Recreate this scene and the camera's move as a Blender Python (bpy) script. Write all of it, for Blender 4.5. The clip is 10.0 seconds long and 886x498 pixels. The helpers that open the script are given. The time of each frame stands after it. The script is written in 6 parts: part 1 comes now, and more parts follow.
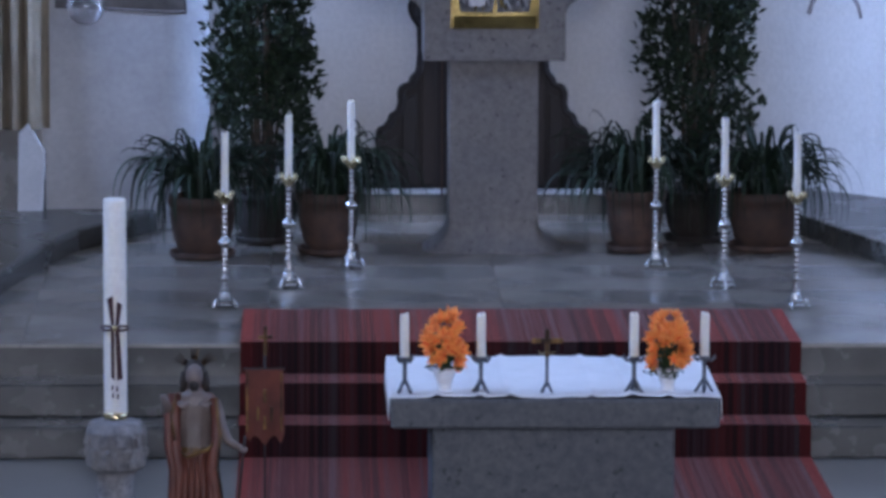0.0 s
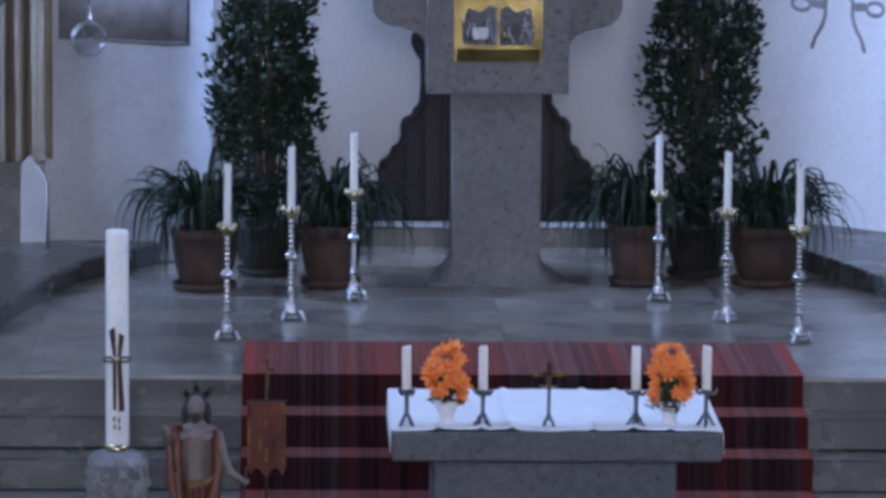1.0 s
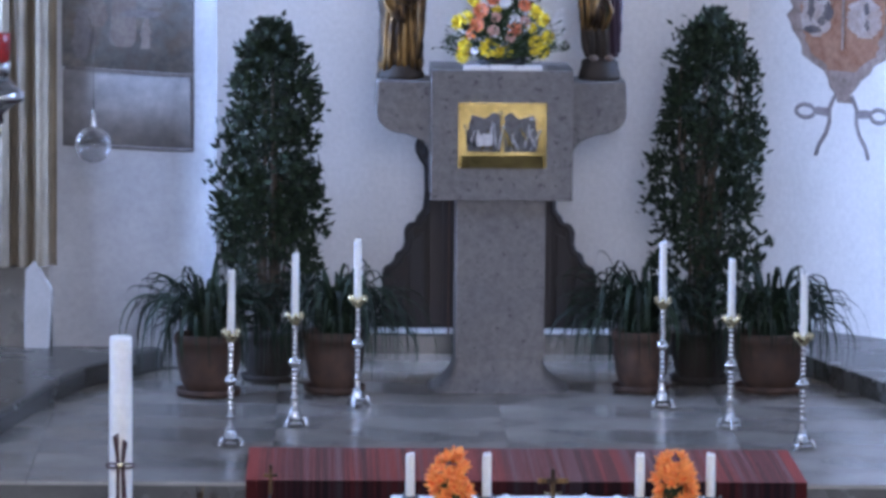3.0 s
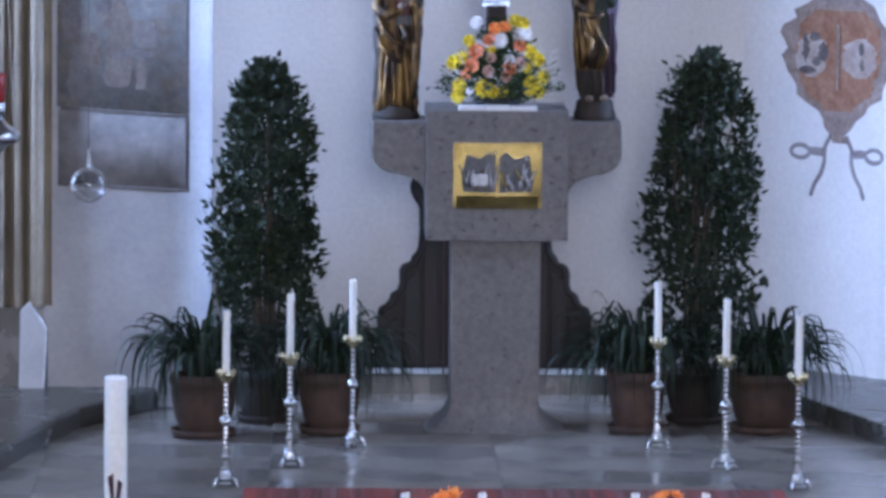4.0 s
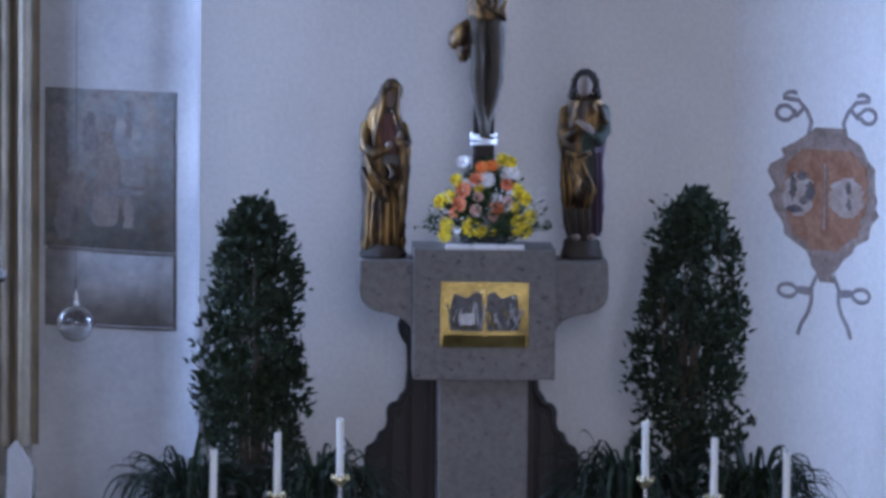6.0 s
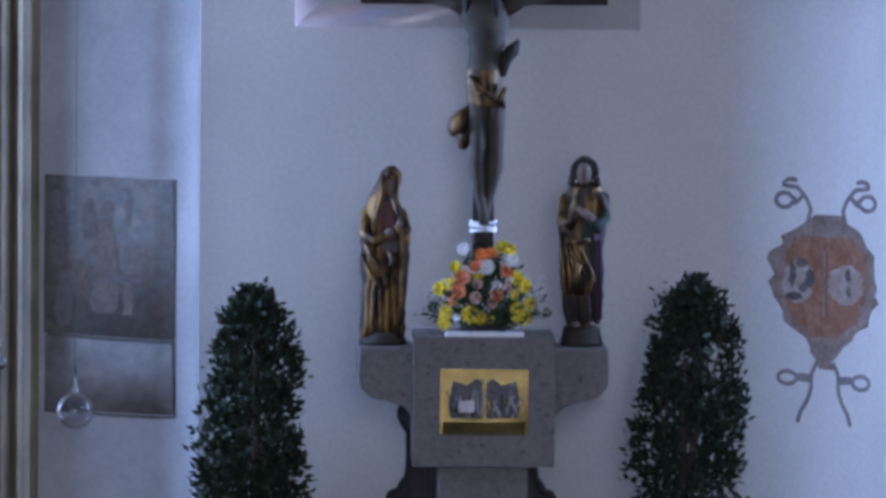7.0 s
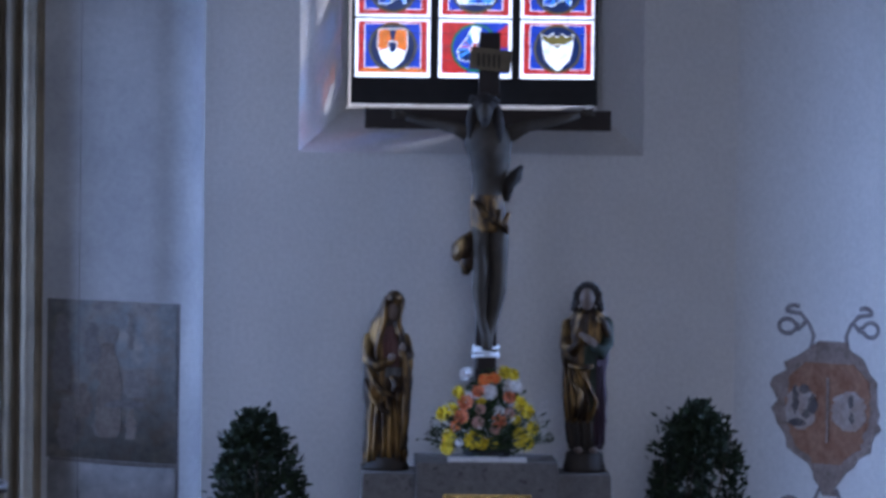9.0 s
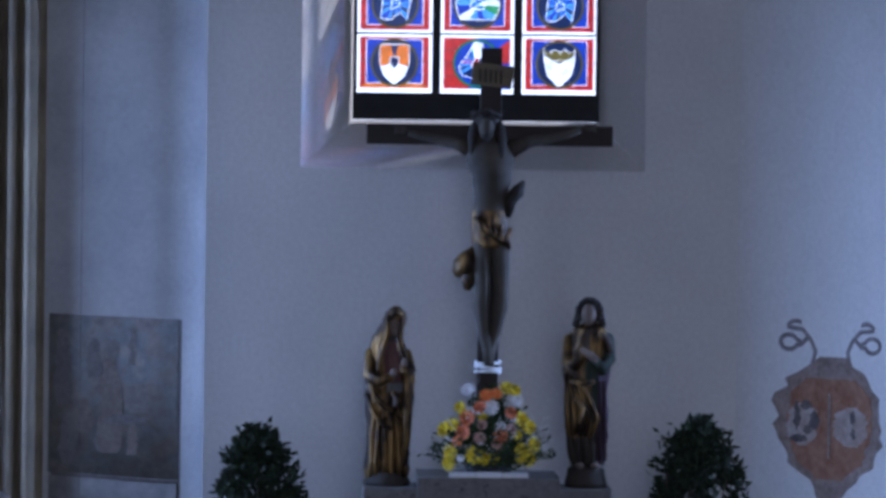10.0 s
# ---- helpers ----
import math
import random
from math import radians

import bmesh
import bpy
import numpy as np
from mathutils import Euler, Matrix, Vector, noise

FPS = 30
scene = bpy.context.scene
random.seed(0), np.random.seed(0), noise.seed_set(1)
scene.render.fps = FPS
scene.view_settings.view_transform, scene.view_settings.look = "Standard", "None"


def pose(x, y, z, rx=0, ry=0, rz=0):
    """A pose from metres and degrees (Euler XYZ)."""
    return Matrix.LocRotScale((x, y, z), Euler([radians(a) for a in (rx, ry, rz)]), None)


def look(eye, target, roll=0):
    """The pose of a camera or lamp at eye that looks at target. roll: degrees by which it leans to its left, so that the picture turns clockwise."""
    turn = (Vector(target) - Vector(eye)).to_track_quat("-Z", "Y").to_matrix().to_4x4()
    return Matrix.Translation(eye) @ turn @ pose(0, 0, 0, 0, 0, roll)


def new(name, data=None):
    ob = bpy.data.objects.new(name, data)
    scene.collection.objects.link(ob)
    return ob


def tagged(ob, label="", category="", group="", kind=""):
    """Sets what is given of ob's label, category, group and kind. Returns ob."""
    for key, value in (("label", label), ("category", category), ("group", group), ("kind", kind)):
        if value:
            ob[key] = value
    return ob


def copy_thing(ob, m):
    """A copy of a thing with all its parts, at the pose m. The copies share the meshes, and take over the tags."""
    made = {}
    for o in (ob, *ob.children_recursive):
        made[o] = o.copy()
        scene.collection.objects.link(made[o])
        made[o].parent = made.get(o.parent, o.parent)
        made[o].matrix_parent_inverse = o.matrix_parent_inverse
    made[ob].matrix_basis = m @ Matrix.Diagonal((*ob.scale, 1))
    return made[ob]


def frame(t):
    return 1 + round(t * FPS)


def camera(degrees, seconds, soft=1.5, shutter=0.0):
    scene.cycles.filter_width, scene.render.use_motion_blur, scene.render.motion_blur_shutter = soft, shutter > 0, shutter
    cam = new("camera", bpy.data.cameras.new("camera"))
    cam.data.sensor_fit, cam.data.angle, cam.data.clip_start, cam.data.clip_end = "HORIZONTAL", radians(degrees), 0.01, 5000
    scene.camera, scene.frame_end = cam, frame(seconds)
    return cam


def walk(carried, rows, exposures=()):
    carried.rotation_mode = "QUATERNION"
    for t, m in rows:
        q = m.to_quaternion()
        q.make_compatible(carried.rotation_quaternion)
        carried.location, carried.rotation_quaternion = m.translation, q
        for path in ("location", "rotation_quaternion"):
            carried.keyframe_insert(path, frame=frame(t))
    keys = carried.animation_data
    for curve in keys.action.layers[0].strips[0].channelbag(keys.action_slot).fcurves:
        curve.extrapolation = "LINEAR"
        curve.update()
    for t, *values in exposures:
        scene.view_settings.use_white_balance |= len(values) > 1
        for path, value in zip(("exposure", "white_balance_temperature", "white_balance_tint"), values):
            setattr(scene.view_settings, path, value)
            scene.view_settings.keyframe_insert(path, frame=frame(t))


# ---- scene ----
cam = camera(10.205, 10.0, soft=3.5)
EYE = (0.0, 0.0, 4.495)
# seconds, yaw, pitch, roll: the camera stands on the gallery and tilts slowly up
ROWS = [
    (0.0, -1.460, -8.000, -0.200),
    (0.5, -1.348, -7.944, -0.330),
    (1.0, -1.400, -7.622, -0.430),
    (1.5, -1.381, -7.423, -0.440),
    (2.0, -1.357, -7.157, -0.490),
    (2.5, -1.342, -6.703, -0.509),
    (4.0, -1.403, -5.927, -0.510),
    (4.5, -1.473, -5.511, -0.530),
    (5.0, -1.513, -5.079, -0.530),
    (5.5, -1.541, -4.726, -0.540),
    (7.0, -1.555, -3.314, -0.530),
    (7.5, -1.481, -2.788, -0.580),
    (8.0, -1.456, -2.388, -0.650),
    (8.5, -1.501, -2.066, -0.670),
    (9.0, -1.512, -1.870, -0.704),
    (9.5, -1.503, -1.750, -0.750),
    (10.0, -1.491, -1.691, -0.750),
]
EXPOSURES = [(t, e + 1.68, k - 25, 22) for t, e, k in ((0.0, -0.88, 5700), (1.0, -0.76, 5700), (2.5, -0.36, 5760), (4.5, -0.46, 5930), (5.5, -0.86, 5890), (7.0, -1.32, 5690), (8.0, -1.72, 5560), (10.0, -2.02, 5460))]
walk(cam, [(t, pose(*EYE, 90 + pitch, roll, yaw)) for t, yaw, pitch, roll in ROWS], EXPOSURES)

# ---- light ----
world = bpy.data.worlds.new("world")
scene.world = world
world.use_nodes = True
wn, wl = world.node_tree.nodes, world.node_tree.links
sky = wn.new("ShaderNodeTexSky")
sky.sky_type = "NISHITA"
sky.sun_disc = False
sky.sun_elevation, sky.sun_rotation = radians(31.2), radians(60.1)
wl.new(sky.outputs[0], wn["Background"].inputs[0])
wn["Background"].inputs[1].default_value = 0.05


def lamp(name, size_x, size_y, power, color, eye, target, spread=180):
    data = bpy.data.lights.new(name, "AREA")
    data.shape, data.size, data.size_y, data.energy, data.color = "RECTANGLE", size_x, size_y, power, color
    data.spread = radians(spread)
    ob = new(name, data)
    ob.matrix_world = look(eye, target)
    return ob


NAVE_WHITE, SKY_BLUE = (0.94, 0.95, 0.96), (0.47, 0.66, 1.0)
lamp("window_light_right", 0.8, 4.0, 72, SKY_BLUE, (5.95, 29.15, 4.2), (-0.7, 29.5, 2.8), 60)
lamp("window_light_left", 0.9, 3.8, 92, SKY_BLUE, (-3.95, 28.6, 3.6), (3.4, 29.0, 1.9), 80)
# unseen fill lamp added behind the camera for frontal light without visible shadows
lamp("west_fill_light", 4.0, 4.0, 112, NAVE_WHITE, (1.0, -5.9, 6.5), (1.0, 30.0, 0.4), 55)
# unseen nave lamps added as fill; the blue pair brightens the altar
for side, name in ((-5.95, "nave_fill_left"), (7.95, "nave_fill_right")):
    lamp(name, 2.2, 4.5, 17, NAVE_WHITE, (side, 1.0, 5.5), (1.0, 30.0, 0.2), 55)
    lamp(name, 2.2, 4.5, 11, NAVE_WHITE, (side, 7.0, 5.5), (1.0, 30.0, 0.2), 55)
    lamp(name, 2.2, 4.5, 120, SKY_BLUE, (side, 21.5, 6.4), (1.0, 21.5, 0.9), 100)
sun_data = bpy.data.lights.new("sun", "SUN")
sun_data.energy, sun_data.angle, sun_data.color = 5.0, radians(3.5), (1.0, 0.95, 0.86)
new("sun", sun_data).matrix_world = look((8.1, 35.4, 10.5), (0.1, 30.8, 4.9))

# ---- materials ----
def material(name):
    m = bpy.data.materials.new(name)
    m.use_nodes = True
    return m, m.node_tree.nodes, m.node_tree.links, m.node_tree.nodes["Principled BSDF"]


def coords(nodes, links, scale=(1, 1, 1)):
    """World-sized coordinates of the mesh itself."""
    c = nodes.new("ShaderNodeTexCoord")
    mp = nodes.new("ShaderNodeMapping")
    mp.inputs["Scale"].default_value = scale
    links.new(c.outputs["Object"], mp.inputs["Vector"])
    return mp.outputs[0]


def ramp(nodes, links, source, stops, mode="LINEAR"):
    r = nodes.new("ShaderNodeValToRGB")
    r.color_ramp.interpolation = mode
    el = r.color_ramp.elements
    while len(el) < len(stops):
        el.new(0.5)
    for e, (p, c) in zip(el, stops):
        e.position, e.color = p, (*c, 1)
    links.new(source, r.inputs[0])
    return r.outputs[0]


def noise_tex(nodes, links, vec, scale, detail=4.0, rough=0.55):
    n = nodes.new("ShaderNodeTexNoise")
    n.inputs["Scale"].default_value, n.inputs["Detail"].default_value, n.inputs["Roughness"].default_value = scale, detail, rough
    links.new(vec, n.inputs["Vector"])
    return n.outputs["Fac"]


def mix(nodes, links, fac, a, b, how="MIX"):
    x = nodes.new("ShaderNodeMix")
    x.data_type, x.blend_type = "RGBA", how
    for k, v in ((0, fac), (6, a), (7, b)):
        if isinstance(v, (int, float)):
            x.inputs[k].default_value = v
        elif isinstance(v, tuple):
            x.inputs[k].default_value = (*v, 1)
        else:
            links.new(v, x.inputs[k])
    return x.outputs[2]


def bump(nodes, links, bsdf, height, strength, distance=0.01):
    b = nodes.new("ShaderNodeBump")
    b.inputs["Strength"].default_value, b.inputs["Distance"].default_value = strength, distance
    links.new(height, b.inputs["Height"])
    links.new(b.outputs[0], bsdf.inputs["Normal"])


def surface(name, dark, light, scale=6.0, fine=60.0, rough=0.6, metal=0.0, relief=0.2, stretch=(1, 1, 1), spread=(0.3, 0.7), rough_var=0.1, vary=0.0):
    """A grained surface: two colours mixed at two scales, with fine relief."""
    m, n, l, p = material(name)
    v = coords(n, l, stretch)
    big, small = noise_tex(n, l, v, scale), noise_tex(n, l, v, fine, 6.0, 0.65)
    c = ramp(n, l, big, [(spread[0], dark), (spread[1], light)])
    grain = ramp(n, l, small, [(0.3, (0.78, 0.78, 0.78)), (0.7, (1.0, 1.0, 1.0))])
    c = mix(n, l, 0.7, c, grain, "MULTIPLY")
    if vary:
        info = n.new("ShaderNodeObjectInfo")
        tone = ramp(n, l, info.outputs["Random"], [(0.0, (1 - vary,) * 3), (1.0, (1.0, 1.0, 1.0))])
        c = mix(n, l, 1.0, c, tone, "MULTIPLY")
    l.new(c, p.inputs["Base Color"])
    p.inputs["Metallic"].default_value = metal
    rr = n.new("ShaderNodeMapRange")
    rr.inputs[3].default_value, rr.inputs[4].default_value = max(0.02, rough - rough_var), min(1.0, rough + rough_var)
    l.new(big, rr.inputs[0])
    l.new(rr.outputs[0], p.inputs["Roughness"])
    if relief:
        bump(n, l, p, small, relief)
    return m


PLASTER = surface("lime_plaster", (0.70, 0.69, 0.68), (0.80, 0.79, 0.78), 0.9, 35, 0.9, relief=0.12)
# darker and greyer than the end wall's plaster
PIER_PLASTER = surface("grey_plaster", (0.33, 0.33, 0.34), (0.46, 0.455, 0.45), 1.6, 30, 0.9, relief=0.15)
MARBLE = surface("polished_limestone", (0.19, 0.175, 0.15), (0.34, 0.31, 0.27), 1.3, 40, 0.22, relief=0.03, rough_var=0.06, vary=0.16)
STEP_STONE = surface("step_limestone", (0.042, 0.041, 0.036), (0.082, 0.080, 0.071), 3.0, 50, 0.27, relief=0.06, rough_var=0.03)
NAVE_STONE = surface("nave_limestone", (0.11, 0.105, 0.093), (0.20, 0.19, 0.17), 1.4, 45, 0.35, relief=0.05)
TREE_BARK = surface("bark", (0.05, 0.035, 0.025), (0.10, 0.075, 0.05), 12, 90, 0.85, relief=0.4, stretch=(1, 1, 0.2))
# brown clay, darkened further: the leaves' shade on the pots is in this colour
TERRACOTTA = surface("terracotta", (0.040, 0.024, 0.016), (0.105, 0.056, 0.036), 9, 70, 0.8, relief=0.15, vary=0.3)
DARK_POT = surface("dark_glazed_pot", (0.014, 0.011, 0.009), (0.035, 0.026, 0.021), 9, 70, 0.85, relief=0.1)
SOIL = surface("soil", (0.02, 0.015, 0.01), (0.05, 0.035, 0.025), 30, 120, 0.95, relief=0.6)
DARK_WOOD = surface("dark_oak", (0.007, 0.005, 0.0045), (0.018, 0.011, 0.008), 7, 60, 0.62, relief=0.25, stretch=(1, 1, 0.12))
PANEL_WOOD = surface("brown_oak", (0.012, 0.0075, 0.0055), (0.030, 0.0175, 0.012), 7, 60, 0.6, relief=0.25, stretch=(1, 1, 0.12))
CROSS_WOOD = surface("cross_wood", (0.015, 0.010, 0.008), (0.038, 0.025, 0.019), 6, 60, 0.75, relief=0.2, stretch=(1, 1, 0.15))
CROSSBAR_WOOD = surface("crossbar_wood", (0.016, 0.011, 0.009), (0.04, 0.027, 0.022), 6, 60, 0.75, relief=0.2, stretch=(0.15, 1, 1))
SILVER = surface("polished_silver", (0.42, 0.42, 0.42), (0.68, 0.68, 0.67), 40, 140, 0.22, 1.0, 0.12)
BRASS = surface("polished_brass", (0.46, 0.39, 0.22), (0.80, 0.70, 0.44), 40, 120, 0.25, 1.0, 0.05)
IRON = surface("forged_iron", (0.10, 0.11, 0.13), (0.20, 0.21, 0.23), 25, 90, 0.4, 0.8, 0.2)
GOLD_DOOR = surface("gilded_metal", (0.16, 0.12, 0.04), (0.44, 0.33, 0.12), 7, 60, 0.22, 0.92, 0.12)
ENAMEL_DARK = surface("dark_enamel", (0.012, 0.014, 0.02), (0.05, 0.055, 0.07), 30, 90, 0.3, 0.2, 0.2)
ENAMEL_PALE = surface("pale_enamel", (0.22, 0.23, 0.26), (0.42, 0.43, 0.46), 30, 90, 0.3, 0.3, 0.2)
GILT = surface("aged_gilding", (0.030, 0.017, 0.009), (0.40, 0.23, 0.065), 16, 60, 0.42, 0.55, 0.6, stretch=(1, 1, 0.35), spread=(0.44, 0.76))
ROBE_DARK = surface("dark_painted_wood", (0.014, 0.012, 0.010), (0.045, 0.033, 0.023), 9, 60, 0.8, relief=0.25)
ROBE_GREEN = surface("dark_green_painted_robe", (0.012, 0.020, 0.014), (0.035, 0.05, 0.034), 9, 60, 0.85, relief=0.2)
ROBE_PLUM = surface("plum_painted_robe", (0.022, 0.010, 0.018), (0.05, 0.024, 0.038), 9, 60, 0.85, relief=0.2)
VEIL_GREY = surface("grey_painted_cloth", (0.07, 0.07, 0.07), (0.15, 0.145, 0.14), 14, 60, 0.6, relief=0.2)
ROBE_RED = surface("red_painted_robe", (0.075, 0.022, 0.014), (0.16, 0.05, 0.03), 9, 60, 0.5, relief=0.2)
ROBE_WINE = surface("wine_red_painted_robe", (0.05, 0.014, 0.012), (0.11, 0.034, 0.026), 9, 60, 0.55, relief=0.2)
FLESH = surface("painted_carved_wood", (0.13, 0.092, 0.072), (0.22, 0.165, 0.13), 8, 60, 0.75, relief=0.15)
PALE_FLESH = surface("pale_painted_wood", (0.10, 0.077, 0.067), (0.19, 0.15, 0.135), 8, 60, 0.5, relief=0.15)
TITLE_OCHRE = surface("ochre_board", (0.10, 0.075, 0.04), (0.20, 0.15, 0.08), 14, 70, 0.6, relief=0.2)
CORPUS_PAINT = surface("grey_painted_carving", (0.042, 0.034, 0.026), (0.095, 0.080, 0.062), 7, 60, 0.8, relief=0.15)
HAIR = surface("dark_hair_paint", (0.012, 0.010, 0.009), (0.04, 0.03, 0.024), 20, 80, 0.8, relief=0.4)
WAX = surface("white_wax", (0.74, 0.73, 0.68), (0.84, 0.83, 0.79), 5, 40, 0.45, relief=0.03)
WAX.node_tree.nodes["Principled BSDF"].inputs["Subsurface Weight"].default_value = 0.8
WAX.node_tree.nodes["Principled BSDF"].inputs["Subsurface Radius"].default_value = (0.05, 0.045, 0.035)
LINEN = surface("white_linen", (0.78, 0.78, 0.78), (0.86, 0.86, 0.86), 8, 200, 0.85, relief=0.1)
PAPER = surface("white_paper", (0.76, 0.76, 0.77), (0.84, 0.84, 0.85), 8, 100, 0.7, relief=0.02)
CERAMIC = surface("white_ceramic", (0.66, 0.67, 0.69), (0.78, 0.78, 0.80), 8, 60, 0.2, relief=0.02)
BANNER_CLOTH = surface("red_banner_cloth", (0.075, 0.018, 0.012), (0.15, 0.04, 0.025), 10, 120, 0.8, relief=0.2)
CANDLE_RED = surface("dark_red_wax", (0.025, 0.008, 0.011), (0.06, 0.018, 0.022), 20, 80, 0.5)
RIB_STONE = surface("ochre_moulding", (0.17, 0.14, 0.10), (0.30, 0.25, 0.175), 3, 40, 0.8, relief=0.12)
STONE_BLOCK = surface("pale_block", (0.42, 0.42, 0.42), (0.55, 0.55, 0.55), 4, 40, 0.85, relief=0.15)
LEAD = surface("dark_lead", (0.008, 0.009, 0.011), (0.02, 0.021, 0.025), 12, 60, 0.75, 0.0, 0.1)
ROPE_PAINT = surface("painted_ribbon", (0.20, 0.18, 0.19), (0.34, 0.31, 0.32), 9, 50, 0.9, relief=0.1)


def leaf_material(name, dark, light, rough=0.4):
    m, n, l, p = material(name)
    g = n.new("ShaderNodeNewGeometry")
    c = ramp(n, l, g.outputs["Random Per Island"], [(0.0, dark), (0.6, light), (1.0, tuple(min(1, 1.5 * x) for x in light))])
    grain = noise_tex(n, l, coords(n, l), 60, 3)
    c = mix(n, l, 0.5, c, ramp(n, l, grain, [(0.3, (0.6, 0.6, 0.6)), (0.7, (1, 1, 1))]), "MULTIPLY")
    l.new(c, p.inputs["Base Color"])
    p.inputs["Roughness"].default_value = rough
    p.inputs["Specular IOR Level"].default_value = 0.3
    return m


BAY_LEAF = leaf_material("bay_leaf", (0.006, 0.013, 0.006), (0.017, 0.030, 0.013), 0.6)
STRAP_LEAF = leaf_material("strap_leaf", (0.005, 0.011, 0.006), (0.013, 0.026, 0.013), 0.65)
SPRIG = leaf_material("sprig", (0.010, 0.022, 0.008), (0.035, 0.06, 0.022))
PETALS = {
    "yellow": leaf_material("yellow_petal", (0.42, 0.30, 0.01), (0.64, 0.50, 0.02), 0.6),
    "orange": leaf_material("orange_petal", (0.80, 0.13, 0.025), (0.92, 0.28, 0.07), 0.6),
    "coral": leaf_material("coral_petal", (0.45, 0.10, 0.04), (0.62, 0.20, 0.09), 0.6),
    "white": leaf_material("white_petal", (0.70, 0.70, 0.72), (0.82, 0.82, 0.84), 0.6),
    "pink": leaf_material("pink_petal", (0.34, 0.18, 0.14), (0.50, 0.30, 0.25), 0.6),
}


def conglomerate(name, dark, light, scale=38.0):
    """Grey natural stone full of small pebbles and pits."""
    m, n, l, p = material(name)
    v = coords(n, l)
    vo = n.new("ShaderNodeTexVoronoi")
    vo.inputs["Scale"].default_value = scale
    l.new(v, vo.inputs["Vector"])
    sep = n.new("ShaderNodeSeparateColor")
    l.new(vo.outputs["Color"], sep.inputs[0])
    mid = tuple((a + b) / 2 for a, b in zip(dark, light))
    peb = ramp(n, l, sep.outputs[0], [(0.0, tuple((a + b) / 2 for a, b in zip(dark, mid))), (0.5, mid), (1.0, tuple((a + b) / 2 for a, b in zip(light, mid)))])
    soft = ramp(n, l, noise_tex(n, l, v, 22, 6, 0.65), [(0.3, dark), (0.5, mid), (0.72, light)])
    c = mix(n, l, 0.6, peb, soft)
    big = ramp(n, l, noise_tex(n, l, v, 2.6), [(0.3, (0.74, 0.74, 0.78)), (0.7, (1, 0.97, 0.93))])
    c = mix(n, l, 0.9, c, big, "MULTIPLY")
    pits = noise_tex(n, l, v, 26, 2, 0.5)
    c = mix(n, l, ramp(n, l, pits, [(0.64, (0, 0, 0)), (0.71, (0.75, 0.75, 0.75))]), c, tuple(0.45 * x for x in dark))
    l.new(c, p.inputs["Base Color"])
    p.inputs["Roughness"].default_value = 0.7
    bump(n, l, p, noise_tex(n, l, v, 45, 5, 0.7), 0.35)
    return m


# opaque pale filler for the unseen openings, added to stop direct sun
CLOSING_PALE = surface("opaque_pale_panel", (0.70, 0.74, 0.78), (0.78, 0.82, 0.86), 6, 40, 0.3)
PEBBLE_STONE = conglomerate("conglomerate", (0.105, 0.099, 0.095), (0.225, 0.214, 0.204), 70.0)
# the altar's conglomerate, with dim bluish light put into its colour
ALTAR_STONE = conglomerate("conglomerate_in_dim_blue_light", (0.05, 0.058, 0.07), (0.13, 0.142, 0.16), 60.0)
PEBBLE_DARK = conglomerate("rough_conglomerate", (0.10, 0.10, 0.105), (0.36, 0.35, 0.34), 55.0)


def carpet_material():
    """Woven runner: fine stripes along its length in broad groups, red border bands, a soft nap."""
    m, n, l, p = material("woven_runner")
    v = coords(n, l, (1, 0.004, 0.004))
    fine = noise_tex(n, l, v, 26, 2, 0.7)
    broad = noise_tex(n, l, v, 3.4, 2, 0.55)
    c1 = ramp(n, l, fine, [(0.36, (0.006, 0.004, 0.005)), (0.48, (0.026, 0.006, 0.007)), (0.60, (0.030, 0.021, 0.022))])
    c2 = ramp(n, l, fine, [(0.38, (0.014, 0.004, 0.004)), (0.50, (0.052, 0.007, 0.006)), (0.64, (0.034, 0.014, 0.014))])
    c = mix(n, l, ramp(n, l, broad, [(0.46, (0, 0, 0)), (0.54, (1, 1, 1))]), c1, c2)
    # border bands at both edges
    sx = n.new("ShaderNodeSeparateXYZ")
    l.new(n.new("ShaderNodeTexCoord").outputs["Object"], sx.inputs[0])
    off = n.new("ShaderNodeMath")
    off.operation = "ABSOLUTE"
    l.new(sx.outputs[0], off.inputs[0])
    edge = n.new("ShaderNodeMath")
    edge.operation = "GREATER_THAN"
    edge.inputs[1].default_value = 1.375
    l.new(off.outputs[0], edge.inputs[0])
    c = mix(n, l, edge.outputs[0], c, (0.055, 0.007, 0.006))
    weave = noise_tex(n, l, coords(n, l), 130, 3, 0.7)
    c = mix(n, l, 0.8, c, ramp(n, l, weave, [(0.3, (0.6, 0.6, 0.6)), (0.7, (1, 1, 1))]), "MULTIPLY")
    l.new(c, p.inputs["Base Color"])
    p.inputs["Roughness"].default_value = 0.95
    p.inputs["Specular IOR Level"].default_value = 0.2
    p.inputs["Sheen Weight"].default_value = 0.85
    p.inputs["Sheen Roughness"].default_value = 0.35
    bright = mix(n, l, 1.0, c, (9.0, 9.0, 9.0), "MULTIPLY")
    l.new(mix(n, l, 0.2, bright, (0.75, 0.42, 0.42)), p.inputs["Sheen Tint"])
    bump(n, l, p, weave, 0.5, 0.004)
    return m


CARPET = carpet_material()


